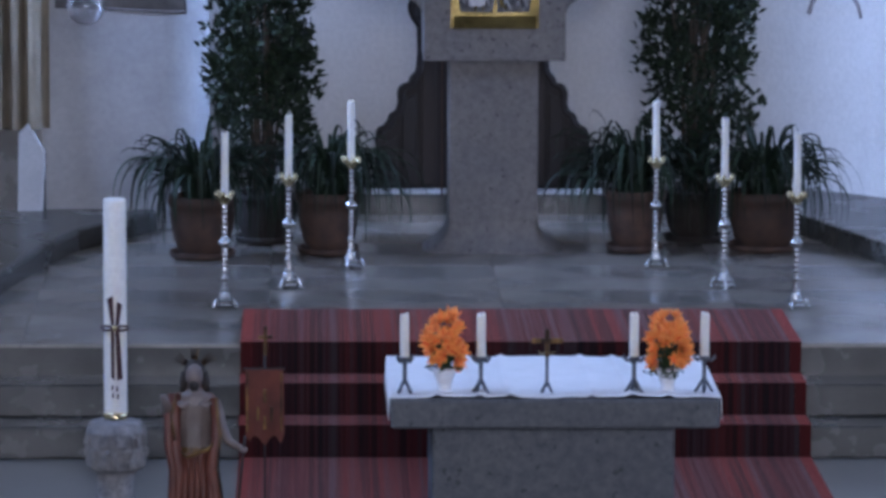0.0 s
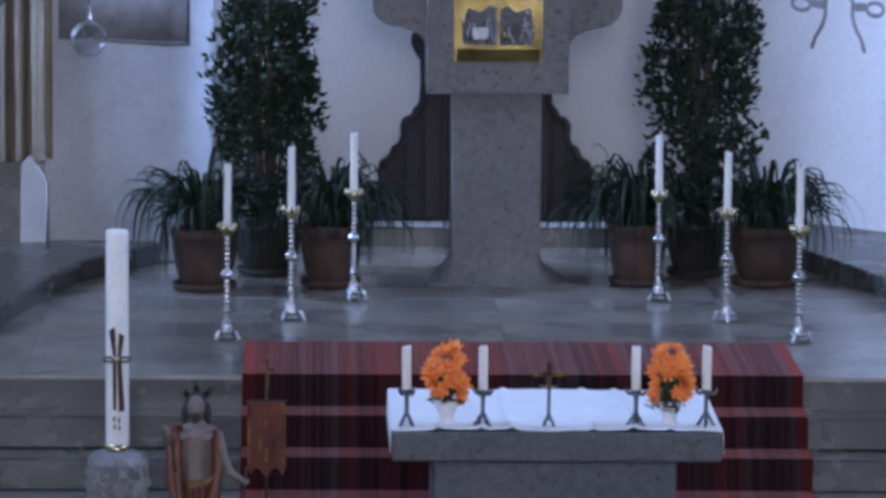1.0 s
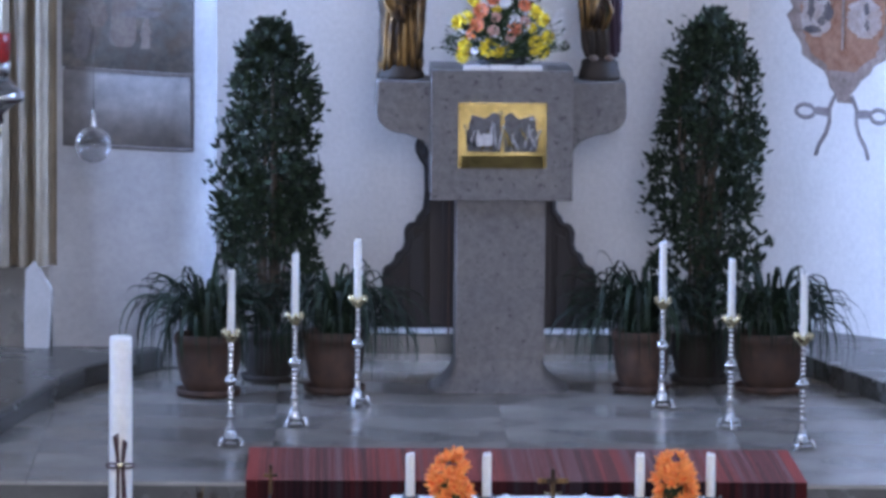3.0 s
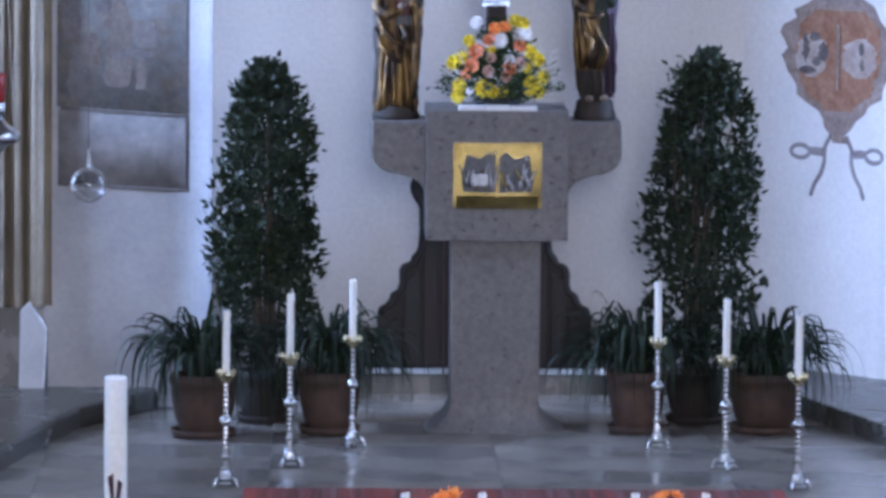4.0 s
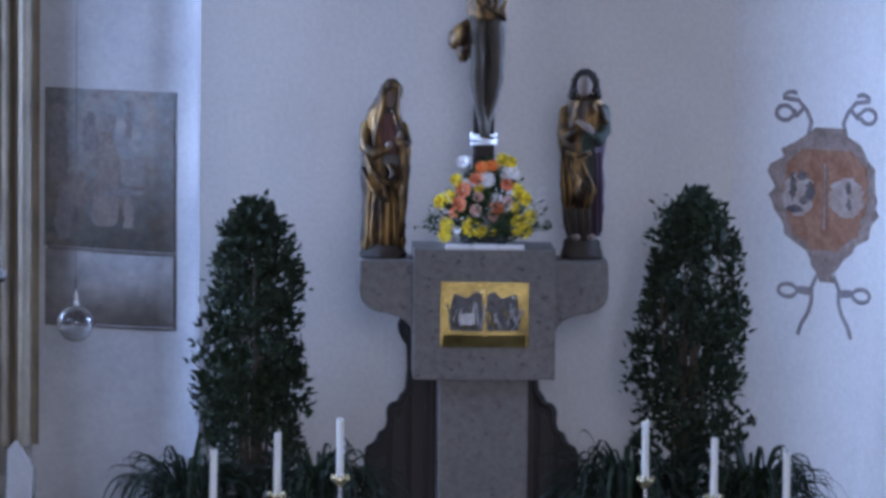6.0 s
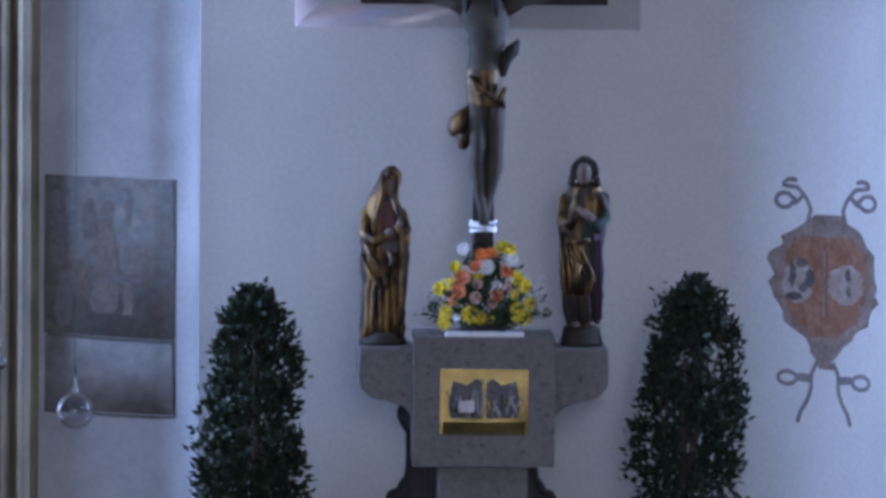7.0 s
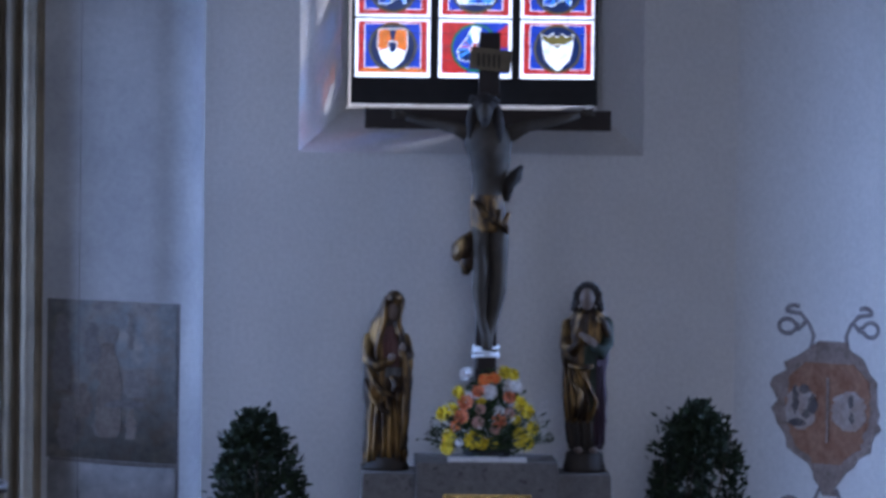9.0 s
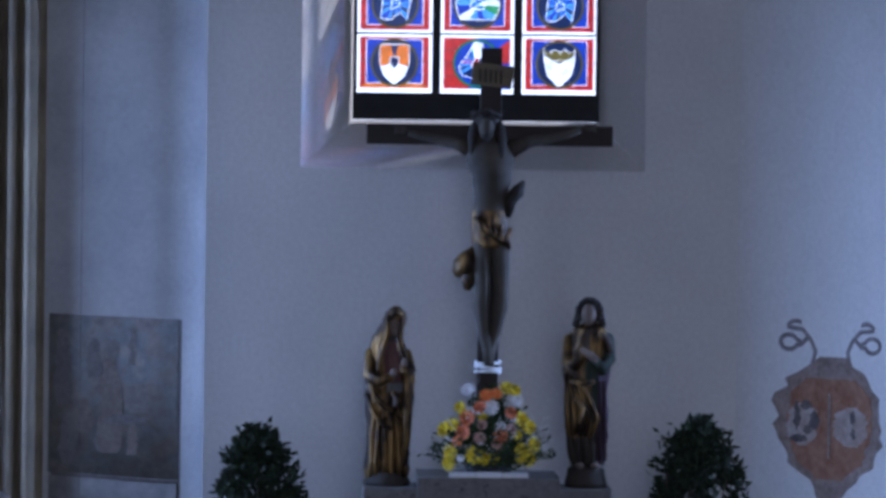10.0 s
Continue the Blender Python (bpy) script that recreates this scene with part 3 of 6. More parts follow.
def window_pane(parent, x0, x1, z0, z1, kind):
    """One stained-glass field: clear border, red and blue ground, round medallion with a charge."""
    cx, cz, w, h, t = (x0 + x1) / 2, (z0 + z1) / 2, (x1 - x0) / 2, (z1 - z0) / 2, 0.012
    r = 0.86 * h
    outer = [(-w, -h), (w, -h), (w, h), (-w, h)]
    inner = [(-w + t, -h + t), (w - t, -h + t), (w - t, h - t), (-w + t, h - t)]
    band = [(-w + 0.055, -h + 0.045), (w - 0.055, -h + 0.045), (w - 0.055, h - 0.028), (-w + 0.055, h - 0.028)]
    charge = [(u * r, v * r) for u, v in CHARGES[kind]]
    core = [(u * 0.3, v * 0.3) for u, v in charge]
    angles = sorted({*[2 * math.pi * k / 60 for k in range(60)], *[math.atan2(q, p) % (2 * math.pi) for p, q in outer + charge]})
    pieces = {}
    gap = 0.0016

    def quad(key, a, b, f0, f1):
        bm = pieces.setdefault(key, bmesh.new())
        pts = []
        for ang, rad in ((a, f0(a) + gap), (a, f1(a) - gap), (b, f1(b) - gap), (b, f0(b) + gap)):
            rad = max(rad, 0.0005)
            pts.append((cx + rad * math.cos(ang), cz + rad * math.sin(ang)))
        if f1(a) - f0(a) < 2.2 * gap and f1(b) - f0(b) < 2.2 * gap:
            return
        v = [bm.verts.new((u, GLASS_Y, q)) for u, q in pts]
        bm.faces.new(v)

    for a, b in zip(angles, angles[1:] + [angles[0] + 2 * math.pi]):
        mid = math.degrees((a + b) / 2)
        R = lambda poly: (lambda q: radial(poly, q))
        rim = lambda q: min(r, radial(inner, q))
        disc_in = lambda q: min(r - 0.012, radial(inner, q) - 0.004)
        band_r = lambda q: max(rim(q), radial(band, q))
        charge_r = lambda q: min(radial(charge, q), r - 0.016)
        quad("white", a, b, R(inner), R(outer))
        if kind == "angel":
            ground = "red" if 90 < mid < 250 or mid < 35 else "blue"
            quad(ground, a, b, rim, R(inner))
        else:
            quad("orange" if 215 < mid < 325 and kind == "bear" else "red", a, b, band_r, R(inner))
            quad("blue", a, b, rim, band_r)
        quad("green" if kind == "angel" else "gold", a, b, disc_in, rim)
        quad("blue" if kind == "angel" else "deep_blue", a, b, charge_r, disc_in)
        color = inner_color(kind, mid)
        quad(color, a, b, R(core), charge_r)
        quad("deep_blue" if kind == "bear" else ("red" if kind == "angel" else color), a, b, lambda q: 0.0, R(core))
    pane = part("pane", pieces.pop("white"), GLASS["white"], parent)
    for key, bm in pieces.items():
        part("glass_piece", bm, GLASS[key], pane, key.replace("_", " ") + " stained glass")
    net = bmesh.new()
    for k, rad in ((0, r), (1, r - 0.012)):
        tube([(cx + rad * math.cos(q), GLASS_Y - 0.002, cz + rad * math.sin(q)) for q in (2 * math.pi * j / 40 for j in range(41))], 0.0022, 5, net)
    for u in (-0.45, 0.05, 0.5):
        for sgn in (-1, 1):
            p = math.sqrt(max(0.0, r * r - (u * h) ** 2))
            tube([(cx + sgn * p, GLASS_Y - 0.002, cz + u * h), (cx + sgn * (w - t), GLASS_Y - 0.002, cz + u * h)], 0.002, 5, net)
    part("lead_net", net, LEAD, pane, "dark lead cames")


def unseen_clear_pane(parent, x0, x1, z0, z1):
    """Plain unseen field of pale quarries between lead cames, added to pass clear sunlight."""
    bm = bmesh.new()
    for i in range(4):
        for j in range(3):
            a, b = x0 + (x1 - x0) * i / 4, z0 + (z1 - z0) * j / 3
            bm.faces.new([bm.verts.new((u, GLASS_Y, q)) for u, q in ((a + 0.004, b + 0.004), (a + (x1 - x0) / 4 - 0.004, b + 0.004), (a + (x1 - x0) / 4 - 0.004, b + (z1 - z0) / 3 - 0.004), (a + 0.004, b + (z1 - z0) / 3 - 0.004))])
    pane = part("pane", bm, GLASS["quarry"], parent, "pale leaded quarries added out of view to pass sunlight")
    net = bmesh.new()
    for i in range(5):
        x = x0 + (x1 - x0) * i / 4
        tube([(x, GLASS_Y, z0), (x, GLASS_Y, z1)], 0.005, 5, net)
    for j in range(4):
        zz = z0 + (z1 - z0) * j / 3
        tube([(x0, GLASS_Y, zz), (x1, GLASS_Y, zz)], 0.005, 5, net)
    part("lead_net", net, LEAD, pane, "dark lead cames")


win = tagged(thing("window_1", (0, 0, 0), "tall three-light stained-glass window with coats of arms", "window"), kind="structure")
X0, X1 = W_BACK
part("window_sill_bar", boxed((X0 - 0.005, GLASS_Y - 0.05, SILL_B + 0.002), (X1 + 0.005, GLASS_Y + 0.03, 4.555)), LEAD, win, "dark iron bottom bar", bevel=0.006)
cols = [(0.272, 0.735), (0.797, 1.247), (1.312, 1.770)]
for x in (0.766, 1.279):
    part("mullion", boxed((x - 0.027, GLASS_Y - 0.03, 4.525), (x + 0.027, GLASS_Y + 0.03, HEAD)), LEAD, win, "dark stone mullion", bevel=0.006)
for x in (X0 + 0.008, X1 - 0.007):
    part("window_frame", boxed((x - 0.012, GLASS_Y - 0.03, 4.525), (x + 0.012, GLASS_Y + 0.03, HEAD)), LEAD, win)
z, row = 4.568, 0
KINDS = [("bear", "angel", "crown"), ("knight", "scene", "knight")]
while z + 0.37 < HEAD:
    for (a, b), kind in zip(cols, KINDS[row % 2]):
        if row < 2:
            window_pane(win, a, b, z, z + 0.350, kind)
        else:
            # rows above the view: clear glass added to whiten sun on the reveal
            unseen_clear_pane(win, a, b, z, z + 0.350)
    part("crossbar", boxed((X0, GLASS_Y - 0.012, z + 0.352), (X1, GLASS_Y + 0.02, z + 0.364)), LEAD, win)
    z += 0.366
    row += 1
setting("backdrop", boxed((-8.0, GLASS_Y + 12.0, -0.5), (11.0, GLASS_Y + 12.02, 9.0)), daylight, "plain bright sky outside the window", "sky")

# ---- painted walls ----
def pier_strip(x0, x1, z0, z1, lift, name, mat, parent=None):
    """A skin of paint that follows the pier's face; z0 and z1 may fall towards x1."""
    bm = bmesh.new()
    pts = [(x, y) for x, y in PIER[:-1]]
    xs = sorted({x0, x1, *[x for x, _ in pts if x0 < x < x1]})
    def face_y(x):
        for (a, ya), (b, yb) in zip(pts, pts[1:]):
            if a <= x <= b:
                return ya + (yb - ya) * (x - a) / max(1e-6, b - a)
        return pts[-1][1]
    cols_ = []
    for x in xs:
        u = (x - x0) / (x1 - x0)
        cols_.append([bm.verts.new((x + (0.004 * lift if x > -0.8 else 0), face_y(x) - 0.004 * lift, z)) for z in (z0[0] + (z0[1] - z0[0]) * u, z1[0] + (z1[1] - z1[0]) * u)])
    for a, b in zip(cols_, cols_[1:]):
        bm.faces.new((a[0], b[0], b[1], a[1]))
    ob = part(name, bm, mat, parent, smooth=True)
    s = ob.modifiers.new("skin", "SOLIDIFY")
    s.thickness = 0.003
    return ob


fresco = tagged(thing("wall_painting", (0, 0, 0), "faded medieval wall painting on the plaster pier", "fresco"), kind="structure")
pier_strip(-1.545, -0.775, (2.285, 2.235), (3.222, 3.192), 1, "painted_scene", FRESCO, fresco)
pier_strip(-1.540, -0.770, (1.815, 1.776), (2.270, 2.225), 1, "painted_ground", FRESCO_LOW, fresco)
pier_strip(-1.525, -0.775, (2.268, 2.222), (2.287, 2.240), 2, "painted_line", FRESCO_DARK, fresco)
pier_strip(-0.786, -0.772, (1.776, 1.776), (3.19, 3.19), 2, "painted_border", FRESCO_DARK, fresco)
pier_strip(-1.535, -0.78, (1.815, 1.78), (1.832, 1.797), 2, "painted_border", FRESCO_DARK, fresco)
# painted coat of arms on the concave wall
arms = tagged(thing("wall_shield", (0, 0, 0), "faded painted coat of arms with curling ribbons on plaster", "wall painting"), kind="structure")
SHIELD_D, SHIELD_Z = 0.715, 2.555


def bend(bm):
    """Cuts a flat painting into strips and lays it on the concave wall."""
    for k in range(-7, 8):
        geo = bm.verts[:] + bm.edges[:] + bm.faces[:]
        bmesh.ops.bisect_plane(bm, geom=geo, plane_co=(0.08 * k, 0, 0), plane_no=(1, 0, 0))
    for v in bm.verts:
        p, n = on_curve(SHIELD_D + v.co.x)
        v.co = (p.x + n.x * v.co.y, p.y + n.y * v.co.y, SHIELD_Z + v.co.z)
    return bm


rng = random.Random(4)
def ragged(table, wide, jag, n=34):
    """A closed outline from half-widths at heights, with uneven edges."""
    zs = [table[0][0] + (table[-1][0] - table[0][0]) * k / n for k in range(n + 1)]
    right = [(wide * glide(table, z)[0] + rng.uniform(-jag, jag), z) for z in zs]
    left = [(-wide * glide(table, z)[0] + rng.uniform(-jag, jag), z) for z in zs]
    return right + left[::-1]
def paint(name, outline, mat, lift):
    part(name, bend(prism(outline, "y", 0.003 * lift, 0.003 * lift + 0.003)), mat, arms)
WIDE = 1.40
for u, v, w, h, m in ((-1.43, 2.48, 0.055, 0.15, FRESCO_DARK), (-1.18, 2.68, 0.075, 0.28, FRESCO_BROWN), (-1.02, 2.72, 0.08, 0.085, FRESCO_PALE), (-1.08, 2.60, 0.13, 0.022, FRESCO_DARK), (-1.23, 2.48, 0.045, 0.07, FRESCO_PALE),
        (-1.05, 2.48, 0.03, 0.09, FRESCO_BROWN), (-1.28, 2.96, 0.045, 0.12, FRESCO_DARK), (-1.055, 3.03, 0.018, 0.11, FRESCO_PALE), (-1.46, 2.90, 0.05, 0.22, FRESCO_DARK), (-1.17, 3.02, 0.04, 0.05, FRESCO_PALE), (-1.33, 2.62, 0.05, 0.10, FRESCO_BROWN)):
    o = [(x + u, z + v) for x, z in ragged([(-h, w * 0.75), (-h * 0.5, w), (h * 0.3, w * 0.85), (h, w * 0.45)], 1.0, 0.012, 14)]
    part("painted_patch", prism(o, "y", 29.3098 + 0.0006 * rng.random(), 29.3128), m, fresco)
paint("painted_cartouche", ragged([(-0.525, 0.04), (-0.37, 0.11), (-0.23, 0.235), (-0.05, 0.295), (0.15, 0.30), (0.27, 0.24), (0.36, 0.13), (0.42, 0.08)], WIDE, 0.036, 20), SHIELD_GREY, 1)
paint("painted_shield", ragged([(-0.33, 0.08), (-0.20, 0.195), (0.0, 0.24), (0.18, 0.225), (0.285, 0.14)], WIDE, 0.016, 24), SHIELD_RED, 2)
for u, w, h in ((-0.15, 0.085, 0.13), (0.12, 0.10, 0.12)):
    o = ragged([(-h, w * 0.35), (-h * 0.5, w * 0.9), (0.0, w), (h * 0.6, w * 0.85), (h, w * 0.3)], WIDE, 0.016, 16)
    paint("painted_field", [(x + u * WIDE, z) for x, z in o], SHIELD_PALE, 3)
for u, v, w, h in ((-0.17, -0.085, 0.05, 0.025), (-0.18, 0.05, 0.018, 0.09), (-0.085, 0.03, 0.028, 0.06), (-0.13, 0.12, 0.03, 0.03), (-0.12, -0.03, 0.02, 0.03), (0.13, 0.06, 0.016, 0.04), (0.135, -0.04, 0.014, 0.035)):
    o = ragged([(-h, w * 0.3), (-h * 0.4, w), (h * 0.5, w * 0.8), (h, w * 0.2)], WIDE, 0.008, 10)
    paint("painted_charge", [(x + u * WIDE, z + v) for x, z in o], SHIELD_DARK, 4)
paint("painted_line", ragged([(-0.2, 0.006), (0.0, 0.008), (0.2, 0.006)], WIDE, 0.003, 12), SHIELD_GREY, 5)
def ribbon(points):
    bm = tube([(x * WIDE * 0.9, 0.006, z) for x, z in points], 0.014, 6)
    bmesh.ops.scale(bm, vec=(1, 0.3, 1), verts=bm.verts)
    part("painted_ribbon", bend(bm), ROPE_PAINT, arms, smooth=True)
def curl(cx, cz, rx, rz, a0, a1, n=14):
    return [(cx + rx * math.cos(radians(a0 + (a1 - a0) * k / n)), cz + rz * math.sin(radians(a0 + (a1 - a0) * k / n))) for k in range(n + 1)]
for s in (-1, 1):
    ribbon([(s * 0.12, 0.36), (s * 0.10, 0.45), (s * 0.13, 0.52), (s * 0.18, 0.58)] + [(s * x, z) for x, z in curl(0.22, 0.585, 0.05, 0.045, 10, 130)])
    ribbon([(s * 0.15, 0.53), (s * 0.19, 0.485)] + [(s * x, z) for x, z in curl(0.26, 0.50, 0.05, 0.045, 200, 520)] + [(s * 0.19, 0.51)])
    ribbon([(s * 0.05, -0.48), (s * 0.085, -0.56), (s * 0.085, -0.65), (s * 0.105, -0.72), (s * 0.145, -0.79), (s * 0.165, -0.86)])
    ribbon([(s * 0.085, -0.60), (s * 0.15, -0.595)] + [(s * x, z) for x, z in curl(0.23, -0.59, 0.055, 0.04, 180, 520)] + [(s * 0.15, -0.57), (s * 0.095, -0.575)])

# ribbed moulding of the arch and its pale plinth
RIB_X0 = -2.10
rib = thing("arch_moulding", (RIB_X0, 29.25, 0), "ochre ribbed stone moulding of an arch", "moulding")
tagged(rib, kind="structure")
out = [(0, 0.13)]
x = 0.0
for w, d, r in ((0.07, 0.02, 0), (0.075, -0.03, 1), (0.03, 0.03, 0), (0.08, -0.045, 1), (0.035, 0.03, 0), (0.07, -0.02, 1), (0.03, 0.04, 0), (0.085, -0.01, 1), (0.05, 0.05, 0)):
    for k in range(7):
        out.append((x + w * k / 6, d - (0.035 * math.sin(math.pi * k / 6) if r else -0.018 * math.sin(math.pi * k / 6))))
    x += w
out.append((x, 0.13))
bm = prism(out, "z", 1.10, TOP)
part("ribbed_shaft", bm, RIB_STONE, rib)
bm = prism([(0.0, 0.535), (0.50, 0.535), (0.50, 0.95), (0.40, 1.10), (0.0, 1.10)], "y", 0.02, 0.13)
part("shaft_foot", bm, STEP_STONE, rib, bevel=0.01)
bm = prism([(0.335, 0.535), (0.48, 0.535), (0.50, 0.97), (0.40, 1.14), (0.345, 1.08)], "y", -0.05, 0.019)
part("plinth_block", bm, STONE_BLOCK, rib, "pale pointed stone block", bevel=0.008)

# ---- tabernacle ----
def tabernacle():
    t = thing("tabernacle", (AXIS, 28.58, PLATFORM), "grey conglomerate stone tabernacle on a square pillar", "tabernacle")
    bm = bmesh.new()
    rings = []
    for k in range(13):
        z = 0.012 + 0.19 * k / 12
        f = (1 - k / 12) ** 2.6
        hx, hy, r = 0.255 + 0.15 * f, 0.23 + 0.11 * f, 0.02 + 0.16 * f
        ring = []
        for cx, cy, a0 in ((1, 1, 0), (-1, 1, 90), (-1, -1, 180), (1, -1, 270)):
            for j in range(7):
                a = radians(a0 + 15 * j)
                ring.append(bm.verts.new((cx * (hx - r) + r * math.cos(a), cy * (hy - r) + r * math.sin(a), z)))
        rings.append(ring)
    for a, b in zip(rings, rings[1:]):
        for j in range(28):
            bm.faces.new((a[j], a[(j + 1) % 28], b[(j + 1) % 28], b[j]))
    bm.faces.new(rings[0][::-1])
    bm.faces.new(rings[-1])
    bmesh.ops.translate(bm, verts=bm.verts, vec=(0, 0, -0.012))
    part("base", bm, PEBBLE_STONE, t, "flared stone foot", smooth=True)
    part("shaft", boxed((-0.257, -0.232, 0.188), (0.257, 0.232, 1.118)), PEBBLE_STONE, t, bevel=0.008)
    # hollow body: sides, floor, lid and back round the door niche
    b = bmesh.new()
    F, B = -0.36, 0.36
    box(b, (-0.405, F, 1.118), (0.405, B, 1.305))
    box(b, (-0.405, F, 1.680), (0.405, B, 1.862))
    box(b, (-0.405, F, 1.305), (-0.255, B, 1.680))
    box(b, (0.255, F, 1.305), (0.405, B, 1.680))
    box(b, (-0.255, F + 0.12, 1.305), (0.255, B, 1.680))
    bmesh.ops.remove_doubles(b, verts=b.verts, dist=0.0005)
    part("body", b, PEBBLE_STONE, t)
    for s in (-1, 1):
        o = [(s * 0.406, 1.79), (s * 0.715, 1.79), (s * 0.722, 1.63)]
        o += [(s * (0.722 - 0.16 * (1 - math.cos(radians(a)))), 1.61 - 0.125 * math.sin(radians(a))) for a in range(15, 91, 15)]
        o += [(s * 0.50, 1.465), (s * 0.45, 1.44), (s * 0.425, 1.41), (s * 0.406, 1.36)]
        part("corbel", prism(o, "y", -0.22, 0.26), PEBBLE_STONE, t, "rounded stone bracket", bevel=0.01)
    d = part("door", boxed((-0.253, F + 0.06, 1.307), (0.253, F + 0.10, 1.678)), GOLD_DOOR, t, "gilded double door with dark relief figures")
    d.location.y = -0.04
    r2 = random.Random(8)
    for x0, x1, z0, z1 in ((-0.25, 0.25, 1.308, 1.325), (-0.25, 0.25, 1.66, 1.677), (-0.25, -0.235, 1.325, 1.66), (0.235, 0.25, 1.325, 1.66), (-0.006, 0.006, 1.325, 1.66)):
        part("rim", boxed((x0, F + 0.045, z0), (x1, F + 0.06, z1)), GOLD_DOOR, d)
    for s in (-1, 1):
        o = [(s * 0.012, 1.395), (s * 0.195, 1.40), (s * 0.205, 1.46), (s * 0.19, 1.56), (s * 0.175, 1.61), (s * 0.10, 1.585), (s * 0.05, 1.625), (s * 0.012, 1.60)]
        part("relief_ground", prism(o, "y", F + 0.05, F + 0.06), ENAMEL_DARK, d)
        for k in range(13):
            bx = s * (0.025 + 0.0135 * k + r2.uniform(-0.004, 0.004))
            h = r2.uniform(0.07, 0.15)
            bz = 1.40 + r2.uniform(0, 0.05)
            bm = bmesh.new()
            lathe([(0.004, 0), (0.008, 0.02), (0.006, h * 0.7), (0.003, h * 0.8), (0.007, h * 0.88), (0.002, h)], 8, bm, (bx, F + 0.046 - 0.004 * (k % 2), bz))
            bmesh.ops.rotate(bm, verts=bm.verts, cent=(bx, F, bz), matrix=Matrix.Rotation(r2.uniform(-0.5, 0.5), 3, "Y"))
            part("relief_figure", bm, r2.choice((ENAMEL_PALE, ENAMEL_DARK, ENAMEL_DARK, GOLD_DOOR, ENAMEL_PALE)), d, smooth=True)
    part("table_relief", boxed((-0.15, F + 0.035, 1.43), (-0.055, F + 0.05, 1.50)), ENAMEL_PALE, d, bevel=0.004)
    part("ledge", prism([(F + 0.012, 1.307), (F + 0.058, 1.307), (F + 0.058, 1.375), (F + 0.05, 1.375)], "x", -0.235, 0.235), GOLD_DOOR, d, "sloping gilded ledge")
    # two small beads added where highlights lie on the door
    bm = bmesh.new()
    ball(bm, (0.17, F + 0.04, 1.585), (0.020, 0.015, 0.020))
    part("highlight_bead", bm, SILVER, d, "polished bead shaped for a highlight on the door", smooth=True)
    bm = bmesh.new()
    ball(bm, (-0.012, F + 0.04, 1.62), (0.014, 0.012, 0.014))
    part("highlight_bead", bm, BRASS, d, smooth=True)
    return t


tabernacle()
TAB_TOP = PLATFORM + 1.862
strip = thing("altar_card", (AXIS, 28.28, TAB_TOP), "white folded paper strip along the tabernacle top", "paper")
for k in range(3):
    part("leaf", boxed((-0.225 + 0.151 * k, -0.045, 0.001), (-0.078 + 0.151 * k, 0.03, 0.026 + 0.003 * (k % 2))), PAPER, strip, bevel=0.002)

# ---- statues: each one plain mesh ----
def figure(bm, rows, at, folds, depth, phase, paint_of, n=110, steps=110):
    """A draped body: rings from rows of (height, x, y, half width, half depth), with folds."""
    z0, z1 = rows[0][0], rows[-1][0]
    rings = []
    for k in range(steps + 1):
        z = z0 + (z1 - z0) * k / steps
        cx, cy, rx, ry = glide(rows, z)
        ring = []
        for j in range(n):
            a = 2 * math.pi * j / n
            u = z / (z1 - z0)
            amp = depth * max(0.12, 1 - 1.1 * u) + depth * 0.35
            ridge = abs(math.sin(folds * a / 2 + phase + 2.2 * u + 0.7 * math.sin(5 * u + a)))
            f = 1 + amp * (1.1 - 2.2 * ridge ** 0.6) * 0.7 + depth * 0.5 * math.sin(14 * u + 2 * a + phase)
            f += 0.45 * depth * noise.noise((3.5 * math.cos(a) + phase, 3.5 * math.sin(a), 9 * u)) + 0.25 * depth * noise.noise((9 * math.cos(a), 9 * math.sin(a) + phase, 16 * u))
            ring.append(bm.verts.new((at[0] + cx + rx * f * math.cos(a), at[1] + cy + ry * f * math.sin(a), at[2] + z)))
        rings.append(ring)
    for k, (a, b) in enumerate(zip(rings, rings[1:])):
        for j in range(n):
            fc = bm.faces.new((a[j], a[(j + 1) % n], b[(j + 1) % n], b[j]))
            fc.material_index = paint_of(rows[0][0] + (z1 - z0) * (k + 0.5) / steps, 360 * (j + 0.5) / n)
    bm.faces.new(rings[0][::-1])
    bm.faces.new(rings[-1])


def limb(points, radius, bm, mat_index):
    """A tapering arm with rounded ends."""
    tube(points, radius, 10, bm, mat_index)
    for p, r in ((points[0], radius[0]), (points[-1], radius[-1])):
        ball(bm, p, (r, r, r), mat_index, 10)


def carved_base(bm, at, w, d, h, index):
    lathe_rows = [(1.0, 0), (1.03, 0.25), (0.93, 0.55), (0.9, 0.85), (0.7, 1.0)]
    start = len(bm.faces)
    lathe([(w * r, h * z) for r, z in lathe_rows], 14, bm, at, 0.06)
    bm.faces.ensure_lookup_table()
    for f in bm.faces[start:]:
        f.material_index = index


CORBEL_TOP = PLATFORM + 1.79
def drape(bm, at, path, width, mat_index):
    """One carved fold: a soft ridge along a path of (x, y, z)."""
    pts = [(at[0] + x, at[1] + y, at[2] + z) for x, y, z in path]
    n = len(pts)
    tube(pts, [width * (0.45 + 0.55 * math.sin(math.pi * (k + 0.6) / (n + 0.2))) for k in range(n)], 8, bm, mat_index)


